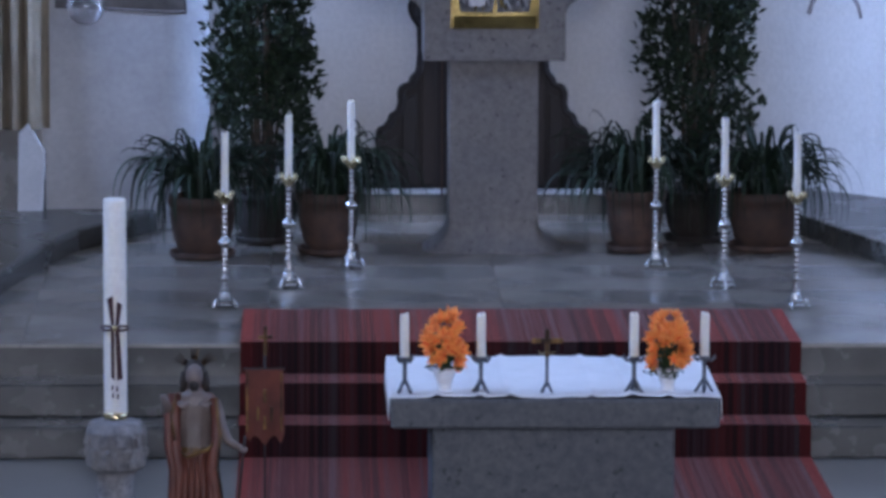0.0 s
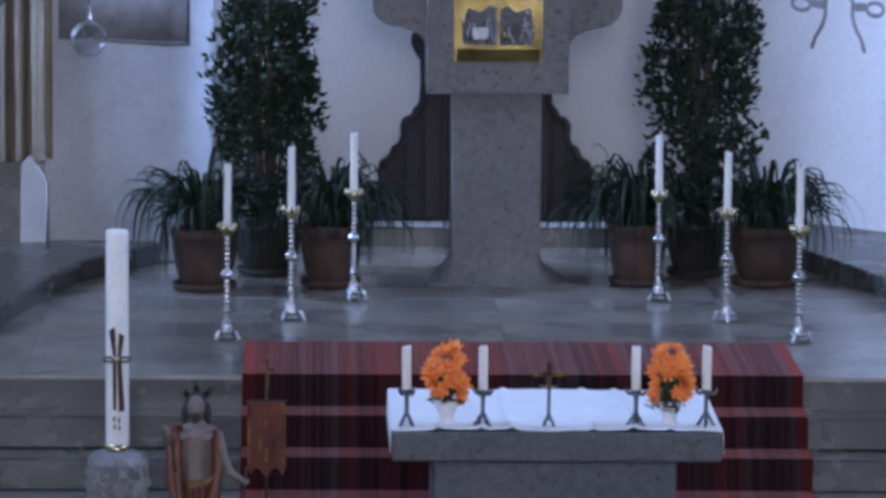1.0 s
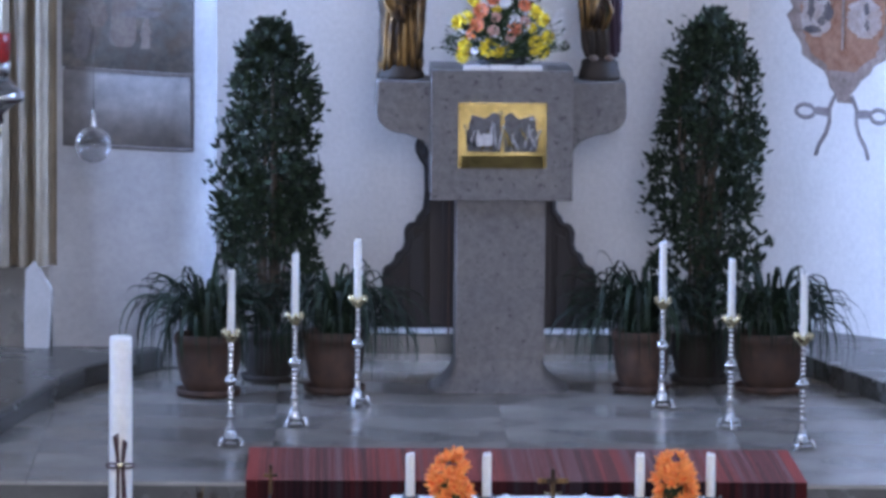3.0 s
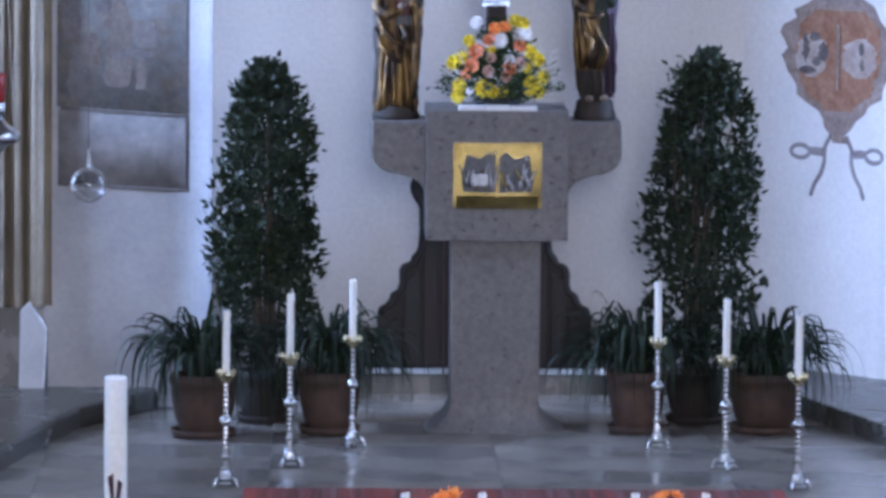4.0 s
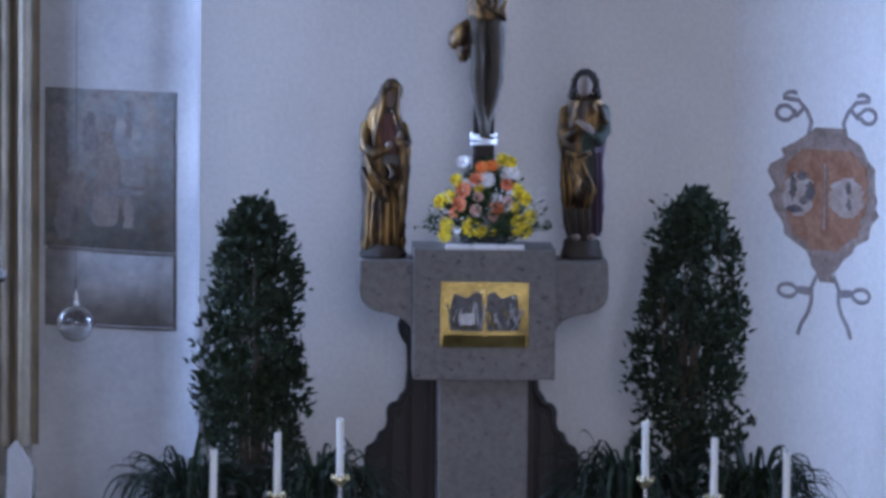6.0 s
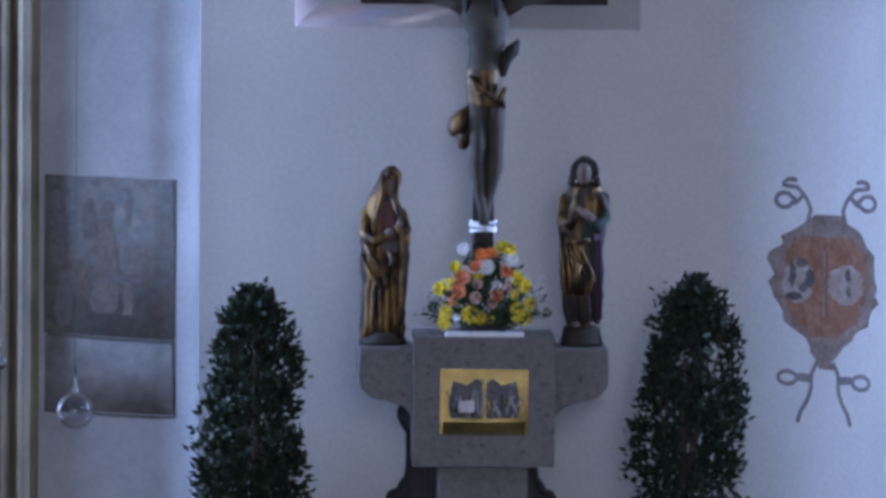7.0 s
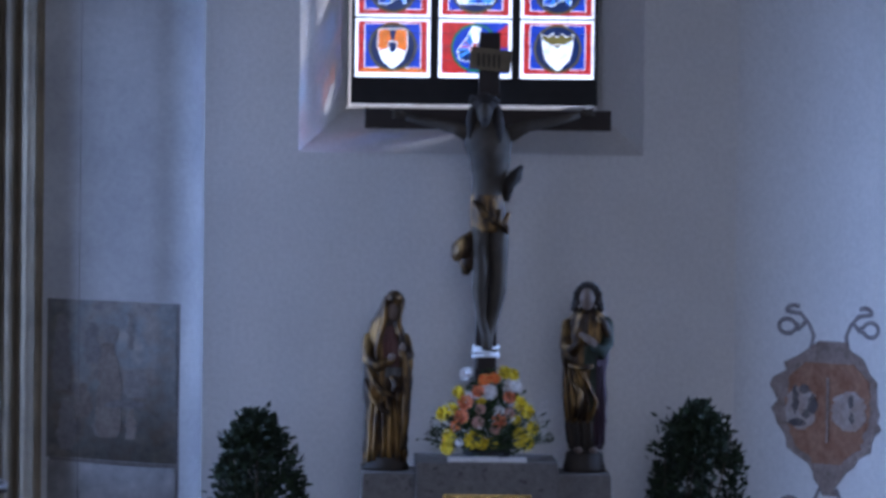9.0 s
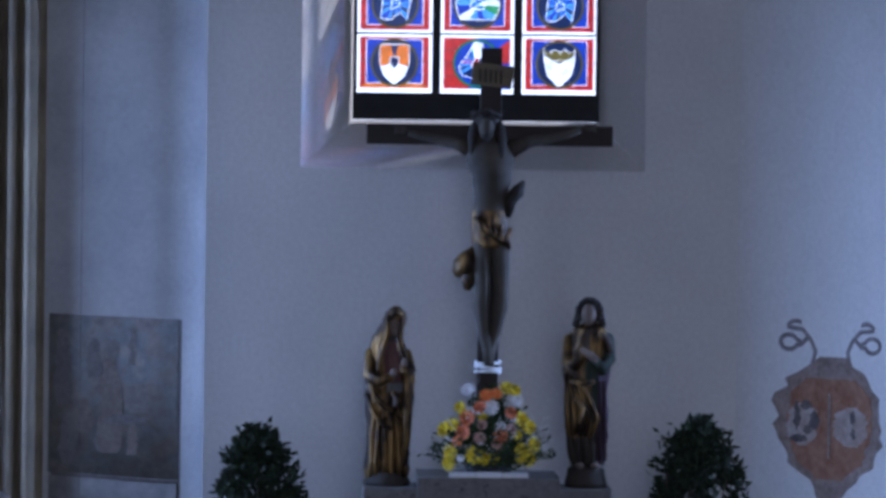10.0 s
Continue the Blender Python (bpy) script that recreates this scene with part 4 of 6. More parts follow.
def mourning_woman():
    bm = bmesh.new()
    at = (0.446, 28.58, CORBEL_TOP)
    # height, middle x, middle y, half width, half depth; the veiled head bows to one side
    rows = [(0.03, 0.0, 0, 0.118, 0.10), (0.12, -0.002, 0, 0.124, 0.10), (0.36, 0.004, 0, 0.128, 0.105), (0.55, 0.010, 0, 0.134, 0.108), (0.64, 0.014, 0, 0.136, 0.105), (0.74, 0.010, 0, 0.128, 0.098), (0.80, 0.0, 0, 0.112, 0.09),
            (0.845, -0.002, 0, 0.092, 0.082), (0.90, 0.016, -0.005, 0.074, 0.074), (0.95, 0.034, -0.012, 0.066, 0.070), (0.99, 0.042, -0.015, 0.058, 0.062), (1.02, 0.044, -0.012, 0.036, 0.042), (1.034, 0.044, -0.01, 0.012, 0.015)]
    def coat(z, a):
        x = math.cos(radians(a))
        front = a > 180
        if z < 0.09:
            return 1 if (a // 19) % 2 else 0
        if front and 0.60 < z < 0.83 and -0.28 < x < 0.42:
            return 2
        if front and 0.545 < z <= 0.60 and -0.12 < x < 0.62:
            return 4
        if front and z > 0.83 and -0.1 < x < 0.38 and z < 0.88:
            return 1
        if x > 0.86 and z < 0.52:
            return 1
        return 1 if x < -0.93 else 0
    figure(bm, rows, at, 15, 0.11, 0.4, coat)
    ball(bm, (at[0] + 0.034, at[1] - 0.066, at[2] + 0.915), (0.034, 0.032, 0.050), 3, 14)
    drape(bm, at, [(0.0, -0.075, 0.985), (-0.012, -0.088, 0.94), (-0.008, -0.088, 0.88), (-0.03, -0.088, 0.80), (-0.055, -0.10, 0.70), (-0.05, -0.112, 0.60)], 0.017, 0)
    drape(bm, at, [(0.075, -0.072, 0.985), (0.078, -0.082, 0.93), (0.070, -0.086, 0.86), (0.088, -0.088, 0.78), (0.105, -0.10, 0.70)], 0.016, 0)
    drape(bm, at, [(0.01, -0.083, 0.985), (0.04, -0.09, 0.998), (0.072, -0.083, 0.985)], 0.014, 0)
    # sleeves that meet before the waist, hands, a cloth held up
    limb([(at[0] - 0.10, at[1] - 0.02, at[2] + 0.76), (at[0] - 0.105, at[1] - 0.07, at[2] + 0.64), (at[0] - 0.05, at[1] - 0.115, at[2] + 0.60), (at[0] + 0.02, at[1] - 0.13, at[2] + 0.635)], [0.034, 0.040, 0.036, 0.024], bm, 0)
    limb([(at[0] + 0.105, at[1] - 0.02, at[2] + 0.76), (at[0] + 0.125, at[1] - 0.06, at[2] + 0.66), (at[0] + 0.11, at[1] - 0.10, at[2] + 0.65), (at[0] + 0.085, at[1] - 0.12, at[2] + 0.69)], [0.032, 0.038, 0.034, 0.022], bm, 0)
    ball(bm, (at[0] + 0.03, at[1] - 0.142, at[2] + 0.655), (0.024, 0.018, 0.026), 3, 10)
    ball(bm, (at[0] + 0.092, at[1] - 0.13, at[2] + 0.715), (0.020, 0.016, 0.026), 3, 10)
    drape(bm, at, [(0.10, -0.125, 0.66), (0.115, -0.125, 0.58), (0.118, -0.12, 0.46), (0.112, -0.11, 0.30), (0.10, -0.105, 0.12)], 0.026, 0)
    # mantle drawn across, and long folds to the hem
    drape(bm, at, [(-0.115, -0.05, 0.62), (-0.075, -0.105, 0.52), (-0.01, -0.125, 0.45), (0.05, -0.122, 0.44)], 0.020, 0)
    drape(bm, at, [(-0.12, -0.045, 0.52), (-0.08, -0.10, 0.42), (-0.02, -0.12, 0.35), (0.035, -0.118, 0.33)], 0.018, 0)
    drape(bm, at, [(0.03, -0.125, 0.55), (0.06, -0.13, 0.49), (0.035, -0.13, 0.46)], 0.024, 0)
    for k, x in enumerate((-0.09, -0.055, -0.018, 0.022, 0.058, 0.09)):
        drape(bm, at, [(x * 0.8, -0.10 + 0.1 * abs(x), 0.44 - 0.02 * (k % 3)), (x, -0.112 + 0.2 * abs(x), 0.28), (x * 1.05 + 0.008 * (-1) ** k, -0.105 + 0.2 * abs(x), 0.14), (x * 1.12, -0.104 + 0.25 * abs(x), 0.05)], 0.016 + 0.003 * (k % 2), 0)
    carved_base(bm, at, 0.135, 0.1, 0.085, 1)
    ob = part("statue_of_woman", bm, [GILT, ROBE_DARK, ROBE_WINE, FLESH, VEIL_GREY], None, "", True)
    tagged(ob, "gilded carved wooden statue of a veiled woman on a stone bracket", "statue")


def praying_man():
    bm = bmesh.new()
    at = (1.596, 28.58, CORBEL_TOP)
    rows = [(0.13, 0.012, 0, 0.100, 0.082), (0.19, 0.006, 0, 0.108, 0.088), (0.30, 0.002, 0, 0.116, 0.095), (0.52, -0.004, 0, 0.126, 0.10), (0.66, -0.004, 0, 0.136, 0.102), (0.78, 0.002, 0, 0.134, 0.10), (0.86, 0.010, 0, 0.120, 0.090),
            (0.91, 0.012, 0, 0.098, 0.078), (0.935, 0.012, 0, 0.060, 0.055), (0.96, 0.010, -0.01, 0.040, 0.042), (0.99, 0.008, -0.012, 0.04, 0.04)]
    def coat(z, a):
        x = math.cos(radians(a))
        if x > 0.45 and z < 0.72 or a < 180 and z < 0.7:
            return 4
        if z < 0.29:
            return 1
        if a > 180 and 0.62 < z < 0.73 and -0.1 < x:
            return 5
        return 5 if 0.18 < x <= 0.45 and z < 0.62 else 0
    figure(bm, rows, at, 13, 0.10, 1.7, coat)
    # head with a full cap of hair, face turned up
    ball(bm, (at[0] + 0.012, at[1] - 0.004, at[2] + 1.03), (0.074, 0.070, 0.070), 2, 18)
    ball(bm, (at[0] + 0.002, at[1] - 0.056, at[2] + 1.0), (0.045, 0.044, 0.064), 3, 16)
    for k in range(11):
        q = radians(212 - 24.5 * k)
        ball(bm, (at[0] + 0.008 + 0.066 * math.cos(q), at[1] - 0.036, at[2] + 1.012 + 0.062 * math.sin(q)), (0.021, 0.028, 0.021), 2, 8)
    for s in (-1, 1):
        for k in range(3):
            ball(bm, (at[0] + 0.008 + s * (0.064 + 0.006 * k), at[1] - 0.022, at[2] + 1.0 - 0.028 * k), (0.024, 0.036, 0.022), 2, 8)
    # arms folded over the breast, one hand on the other
    limb([(at[0] - 0.105, at[1] - 0.01, at[2] + 0.85), (at[0] - 0.112, at[1] - 0.05, at[2] + 0.72), (at[0] - 0.080, at[1] - 0.09, at[2] + 0.70), (at[0] - 0.025, at[1] - 0.122, at[2] + 0.775)], [0.036, 0.042, 0.036, 0.022], bm, 0)
    limb([(at[0] + 0.115, at[1] - 0.01, at[2] + 0.86), (at[0] + 0.118, at[1] - 0.05, at[2] + 0.74), (at[0] + 0.085, at[1] - 0.095, at[2] + 0.69), (at[0] + 0.03, at[1] - 0.125, at[2] + 0.74)], [0.040, 0.044, 0.042, 0.024], bm, 5)
    drape(bm, at, [(0.06, -0.075, 0.90), (0.10, -0.075, 0.86), (0.122, -0.06, 0.80), (0.124, -0.05, 0.74)], 0.028, 0)
    for p, q in (((-0.035, -0.128, 0.80), (0.05, -0.138, 0.755)), ((0.045, -0.132, 0.735), (-0.02, -0.145, 0.785))):
        limb([tuple(a + b for a, b in zip(at, p)), tuple(a + (b + c) / 2 for a, b, c in zip(at, p, q)), tuple(a + b for a, b in zip(at, q))], [0.015, 0.018, 0.011], bm, 3)
    # mantle falling in sweeping folds from one arm
    for k in range(5):
        x0, x1 = -0.12 + 0.02 * k, -0.105 + 0.045 * k
        drape(bm, at, [(x0, -0.06 - 0.012 * k, 0.66 - 0.012 * k), ((x0 + x1) / 2 - 0.01, -0.10, 0.52), (x1 - 0.012, -0.108 + 0.1 * abs(x1), 0.40), (x1 * 0.7 - 0.03, -0.10, 0.30)], 0.016, 0)
    drape(bm, at, [(-0.10, -0.09, 0.62), (-0.03, -0.125, 0.60), (0.04, -0.12, 0.62)], 0.018, 0)
    drape(bm, at, [(-0.07, -0.11, 0.52), (-0.03, -0.125, 0.46), (-0.045, -0.12, 0.40), (-0.06, -0.11, 0.32)], 0.022, 0)
    for x in (0.065, 0.095):
        drape(bm, at, [(x, -0.085, 0.62), (x + 0.008, -0.085, 0.40), (x + 0.01, -0.08, 0.16)], 0.014, 4)
    for x in (-0.05, -0.01, 0.03):
        drape(bm, at, [(x, -0.095, 0.30), (x + 0.004, -0.098, 0.22), (x + 0.006, -0.092, 0.14)], 0.013, 1)
    for x in (-0.04, 0.05):
        ball(bm, (at[0] + x, at[1] - 0.085, at[2] + 0.13), (0.028, 0.055, 0.020), 3, 10)
    carved_base(bm, at, 0.118, 0.1, 0.125, 1)
    ob = part("statue_of_man", bm, [GILT, ROBE_DARK, HAIR, FLESH, ROBE_PLUM, ROBE_GREEN], None, "", True)
    tagged(ob, "gilded carved wooden statue of a praying man on a stone bracket", "statue")


mourning_woman()
praying_man()


def crucifix():
    c = thing("crucifix", (1.03, 28.86, TAB_TOP), "dark wooden crucifix with a grey painted carved figure", "crucifix")
    part("upright", boxed((-0.062, -0.04, 0.001), (0.062, 0.03, 2.27)), CROSS_WOOD, c, bevel=0.006)
    part("crossbar", boxed((-0.722, -0.052, 1.892), (0.712, 0.018, 2.012)), CROSSBAR_WOOD, c, bevel=0.006)
    part("head_piece", boxed((-0.06, -0.052, 2.30), (0.062, -0.01, 2.46)), CROSS_WOOD, c, bevel=0.004)
    bm = boxed((-0.115, -0.075, 2.235), (0.125, -0.055, 2.365))
    bmesh.ops.rotate(bm, verts=bm.verts, cent=(0, -0.065, 2.3), matrix=Matrix.Rotation(radians(6), 3, "Y"))
    board = part("title_board", bm, TITLE_OCHRE, c, "ochre title board with dark letters", bevel=0.004)
    for k in range(5):
        bm = boxed((-0.072 + 0.03 * k, -0.079, 2.262 - 0.003 * k), (-0.060 + 0.03 * k, -0.0765, 2.338 - 0.003 * k))
        part("letter_bar", bm, ROBE_DARK, board)
    b = bmesh.new()
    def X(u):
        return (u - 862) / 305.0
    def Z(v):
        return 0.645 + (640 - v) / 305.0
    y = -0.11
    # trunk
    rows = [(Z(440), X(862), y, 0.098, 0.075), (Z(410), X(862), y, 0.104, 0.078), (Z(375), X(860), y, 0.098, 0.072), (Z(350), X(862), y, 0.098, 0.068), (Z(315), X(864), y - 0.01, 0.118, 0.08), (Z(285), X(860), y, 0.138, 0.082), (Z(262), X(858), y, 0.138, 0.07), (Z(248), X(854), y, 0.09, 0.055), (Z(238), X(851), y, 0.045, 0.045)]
    z0, z1 = rows[0][0], rows[-1][0]
    rings = []
    for k in range(41):
        z = z0 + (z1 - z0) * k / 40
        cx, cy, rx, ry = glide(rows, z)
        rib_ = 1 + 0.02 * math.sin(95 * z) * (1 if Z(340) < z < Z(280) else 0)
        rings.append([b.verts.new((cx + rx * rib_ * math.cos(a), cy + ry * rib_ * math.sin(a), z)) for a in (2 * math.pi * j / 28 for j in range(28))])
    for k, (p, q) in enumerate(zip(rings, rings[1:])):
        for j in range(28):
            b.faces.new((p[j], p[(j + 1) % 28], q[(j + 1) % 28], q[j])).material_index = 1 if z0 + (z1 - z0) * k / 40 < Z(378) else 0
    b.faces.new(rings[0][::-1])
    # loincloth folds and knots
    for k in range(5):
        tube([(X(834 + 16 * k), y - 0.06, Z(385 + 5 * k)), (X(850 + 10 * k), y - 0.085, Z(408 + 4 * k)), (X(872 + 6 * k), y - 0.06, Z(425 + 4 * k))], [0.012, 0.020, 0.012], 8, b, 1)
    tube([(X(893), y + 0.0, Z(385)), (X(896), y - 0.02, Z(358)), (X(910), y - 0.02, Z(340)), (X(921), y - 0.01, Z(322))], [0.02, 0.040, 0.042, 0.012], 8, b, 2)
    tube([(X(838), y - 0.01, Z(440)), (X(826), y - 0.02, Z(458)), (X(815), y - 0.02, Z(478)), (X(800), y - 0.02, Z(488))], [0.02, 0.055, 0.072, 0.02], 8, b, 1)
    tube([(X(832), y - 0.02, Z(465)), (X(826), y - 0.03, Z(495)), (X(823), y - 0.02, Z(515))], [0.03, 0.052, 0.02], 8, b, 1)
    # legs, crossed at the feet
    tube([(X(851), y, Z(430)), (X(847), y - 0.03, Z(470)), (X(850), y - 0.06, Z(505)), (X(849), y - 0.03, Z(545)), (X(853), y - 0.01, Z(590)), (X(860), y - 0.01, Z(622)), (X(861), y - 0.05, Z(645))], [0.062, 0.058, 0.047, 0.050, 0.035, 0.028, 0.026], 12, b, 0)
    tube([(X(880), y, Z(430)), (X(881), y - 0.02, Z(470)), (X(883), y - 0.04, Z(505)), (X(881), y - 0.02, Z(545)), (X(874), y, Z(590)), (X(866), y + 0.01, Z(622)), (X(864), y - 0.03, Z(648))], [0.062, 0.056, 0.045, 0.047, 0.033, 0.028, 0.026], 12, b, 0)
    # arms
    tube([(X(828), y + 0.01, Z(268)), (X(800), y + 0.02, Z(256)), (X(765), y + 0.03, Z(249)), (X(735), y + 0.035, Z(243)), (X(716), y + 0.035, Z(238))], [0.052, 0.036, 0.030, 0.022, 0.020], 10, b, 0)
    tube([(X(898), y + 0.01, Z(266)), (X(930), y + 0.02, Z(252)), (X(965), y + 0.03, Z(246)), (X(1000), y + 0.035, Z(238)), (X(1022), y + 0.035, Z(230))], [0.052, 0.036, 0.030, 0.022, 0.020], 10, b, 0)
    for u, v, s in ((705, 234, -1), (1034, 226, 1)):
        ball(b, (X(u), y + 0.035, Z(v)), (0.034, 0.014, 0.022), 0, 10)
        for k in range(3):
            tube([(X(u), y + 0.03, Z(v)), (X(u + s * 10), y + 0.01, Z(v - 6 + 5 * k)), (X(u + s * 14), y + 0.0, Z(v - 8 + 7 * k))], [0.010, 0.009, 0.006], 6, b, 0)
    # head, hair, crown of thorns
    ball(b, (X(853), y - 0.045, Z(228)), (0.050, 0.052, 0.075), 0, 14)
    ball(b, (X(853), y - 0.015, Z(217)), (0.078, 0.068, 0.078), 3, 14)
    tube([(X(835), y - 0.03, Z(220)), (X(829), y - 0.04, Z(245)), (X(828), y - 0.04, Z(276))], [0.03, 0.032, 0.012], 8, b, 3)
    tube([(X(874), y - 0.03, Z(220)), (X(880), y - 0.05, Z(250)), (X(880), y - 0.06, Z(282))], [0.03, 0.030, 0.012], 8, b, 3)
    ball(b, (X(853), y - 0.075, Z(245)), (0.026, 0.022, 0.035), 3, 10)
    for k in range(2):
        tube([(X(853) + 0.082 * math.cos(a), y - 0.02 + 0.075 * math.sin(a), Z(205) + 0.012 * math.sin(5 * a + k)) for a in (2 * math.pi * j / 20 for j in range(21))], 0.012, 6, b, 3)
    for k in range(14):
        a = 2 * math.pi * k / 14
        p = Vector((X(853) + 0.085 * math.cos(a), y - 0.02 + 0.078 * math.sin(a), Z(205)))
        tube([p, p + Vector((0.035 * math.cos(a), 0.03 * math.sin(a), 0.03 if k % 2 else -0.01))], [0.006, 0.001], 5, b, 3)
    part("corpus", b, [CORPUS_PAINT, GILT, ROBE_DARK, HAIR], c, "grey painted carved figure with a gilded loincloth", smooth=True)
    # white band tied round the foot, dark foot block
    bm = bmesh.new()
    for z in (0.575, 0.602, 0.632):
        tube([(0.072 * math.cos(a), -0.05 + 0.075 * math.sin(a), z + 0.008 * math.sin(a + 60 * z)) for a in (2 * math.pi * j / 20 for j in range(21))], 0.0095, 6, bm)
    part("tied_band", bm, LINEN, c, "white cord tied round the foot", smooth=True)
    part("foot_block", boxed((-0.058, -0.13, 0.50), (0.058, -0.042, 0.575)), CROSS_WOOD, c, bevel=0.01)


crucifix()

# ---- flowers ----
def petal_mesh(name, count, length, width, layers, mat, cup):
    """A flower head of many petals round its axis."""
    bm = bmesh.new()
    for layer in range(layers):
        tilt = cup + layer * (1.15 - cup) / max(1, layers)
        L = length * (1 - 0.18 * layer)
        for k in range(count):
            a = 2 * math.pi * (k + 0.5 * (layer % 2)) / count
            m = Matrix.Rotation(a, 4, "Z") @ Matrix.Rotation(-tilt, 4, "Y")
            pts = [(0, 0, 0), (L * 0.5, -width / 2, -0.003), (L, -width * 0.25, 0.002), (L, width * 0.25, 0.002), (L * 0.5, width / 2, -0.003), (L * 0.55, 0, 0.004)]
            v = [bm.verts.new(m @ Vector(p)) for p in pts]
            for f in ((0, 1, 5), (1, 2, 5), (2, 3, 5), (3, 4, 5), (4, 0, 5)):
                bm.faces.new([v[i] for i in f])
    me = bpy.data.meshes.new(name)
    bm.to_mesh(me)
    bm.free()
    me.materials.append(mat)
    return me


DAISY = petal_mesh("daisy", 9, 0.048, 0.028, 2, PETALS["yellow"], 0.15)
MUM = petal_mesh("mum", 14, 0.055, 0.018, 5, PETALS["yellow"], 0.15)
ROSE = petal_mesh("rose", 7, 0.040, 0.036, 5, PETALS["coral"], 0.4)
CARNATION = petal_mesh("carnation", 12, 0.040, 0.020, 5, PETALS["orange"], 0.25)
WHITE_MUM = petal_mesh("white_mum", 14, 0.055, 0.020, 5, PETALS["white"], 0.15)
PINK_ROSE = petal_mesh("pink_rose", 7, 0.032, 0.032, 5, PETALS["pink"], 0.5)


def facing(at, way, s=1.0, spin=0.0):
    q = Vector(way).to_track_quat("Z", "Y").to_matrix().to_4x4()
    return Matrix.Translation(at) @ q @ Matrix.Rotation(spin, 4, "Z") @ Matrix.Diagonal((s, s, s, 1))


def sprigs(count, reach, rise, seed, leaf, droop=0.0, squash=0.7):
    """Leafy twigs that spread from the middle; one mesh."""
    r = random.Random(seed)
    bm = bmesh.new()
    for _ in range(count):
        a, e = r.uniform(0, 2 * math.pi), r.uniform(0.05, 1.0)
        tip = Vector((reach * math.cos(a) * e, reach * squash * math.sin(a) * e, rise * (1 - 0.75 * e ** 1.5) * r.uniform(0.7, 1.05) - droop * e))
        tube([(0, 0, 0.02), tip * 0.5 + Vector((0, 0, 0.02)), tip], [0.003, 0.0025, 0.0015], 4, bm)
        for k in range(9):
            p = tip * (0.35 + 0.65 * k / 8)
            d = Vector((r.uniform(-1, 1), r.uniform(-1, 1), r.uniform(-0.4, 1))).normalized()
            s = d.cross(Vector((r.uniform(-1, 1), r.uniform(-1, 1), r.uniform(-1, 1)))).normalized()
            L = leaf * r.uniform(0.7, 1.2)
            v = [bm.verts.new(q) for q in (p, p + d * L * 0.5 + s * L * 0.22, p + d * L, p + d * L * 0.5 - s * L * 0.22)]
            bm.faces.new(v)
    return bm


def bouquet():
    f = thing("flower_arrangement", (1.03, 28.46, TAB_TOP), "mixed yellow, orange and white flower arrangement on the tabernacle", "flowers")
    part("bowl", lathe([(0.10, 0.0), (0.13, 0.02), (0.14, 0.05), (0.12, 0.06)], 20), LEAD, f, "low dark bowl", smooth=True)
    part("greenery", sprigs(230, 0.40, 0.50, 3, 0.042), SPRIG, f, "dark green leaves")
    front = part("greenery", sprigs(150, 0.34, 0.40, 9, 0.036), SPRIG, f, "dark green leaves")
    front.location = (0, -0.10, 0.03)
    W = bmesh.new()
    r = random.Random(5)
    for _ in range(46):
        a = r.uniform(0, 2 * math.pi)
        e = r.uniform(0.75, 1.05)
        p = Vector((0.33 * math.cos(a) * e, 0.2 * math.sin(a) * e - 0.05, 0.18 + 0.20 * r.random() - 0.1 * (e - 0.75)))
        tube([(p.x * 0.5, p.y * 0.5, 0.12), p], 0.0012, 4, W)
        for _k in range(4):
            ball(W, p + Vector((r.uniform(-0.02, 0.02), r.uniform(-0.02, 0.02), r.uniform(-0.02, 0.02))), (0.005, 0.005, 0.005), 0, 6)
    part("baby_breath", W, PETALS["white"], f, "tiny white sprays", kind="stuff")
    spots = [(DAISY, -0.075, 0.115, 1.35), (DAISY, -0.03, 0.10, 1.0), (MUM, 0.19, 0.10, 1.1), (MUM, 0.155, 0.14, 1.0), (DAISY, 0.22, 0.17, 1.1), (MUM, -0.19, 0.13, 1.0), (MUM, -0.20, 0.07, 1.0), (DAISY, -0.22, 0.24, 1.25), (DAISY, -0.18, 0.27, 1.0),
        (DAISY, 0.15, 0.30, 1.2), (DAISY, 0.19, 0.26, 1.2), (MUM, 0.08, 0.46, 1.0), (DAISY, 0.12, 0.45, 1.0), (WHITE_MUM, 0.00, 0.36, 1.1), (WHITE_MUM, -0.11, 0.45, 0.9), (WHITE_MUM, 0.13, 0.40, 0.9), (ROSE, -0.11, 0.30, 1.5), (ROSE, -0.13, 0.23, 1.4), (ROSE, 0.05, 0.21, 1.4),
        (CARNATION, -0.02, 0.42, 1.2), (CARNATION, 0.03, 0.43, 1.1), (ROSE, -0.05, 0.36, 1.2), (PINK_ROSE, -0.05, 0.20, 1.5), (PINK_ROSE, 0.03, 0.17, 1.3), (PINK_ROSE, 0.10, 0.25, 1.3), (PINK_ROSE, -0.04, 0.27, 1.3), (DAISY, -0.15, 0.36, 0.9), (ROSE, 0.10, 0.33, 1.2), (MUM, 0.02, 0.10, 0.7), (CARNATION, -0.16, 0.18, 1.0)]
    for k in range(14):
        a, e = r.uniform(0.05, math.pi - 0.05), math.sqrt(r.uniform(0.35, 1.0))
        spots.append((r.choice((DAISY, MUM, MUM, CARNATION, PINK_ROSE, WHITE_MUM)), 0.24 * e * math.cos(a), 0.07 + 0.31 * e * math.sin(a), r.uniform(0.5, 0.8)))
    for me, x, z, s in spots:
        x, z, s = x * 1.15, z * 1.1, s * 0.88
        yy = -0.20 * math.sqrt(max(0.05, 1 - (x / 0.30) ** 2)) * (1 - 0.9 * max(0, z - 0.12))
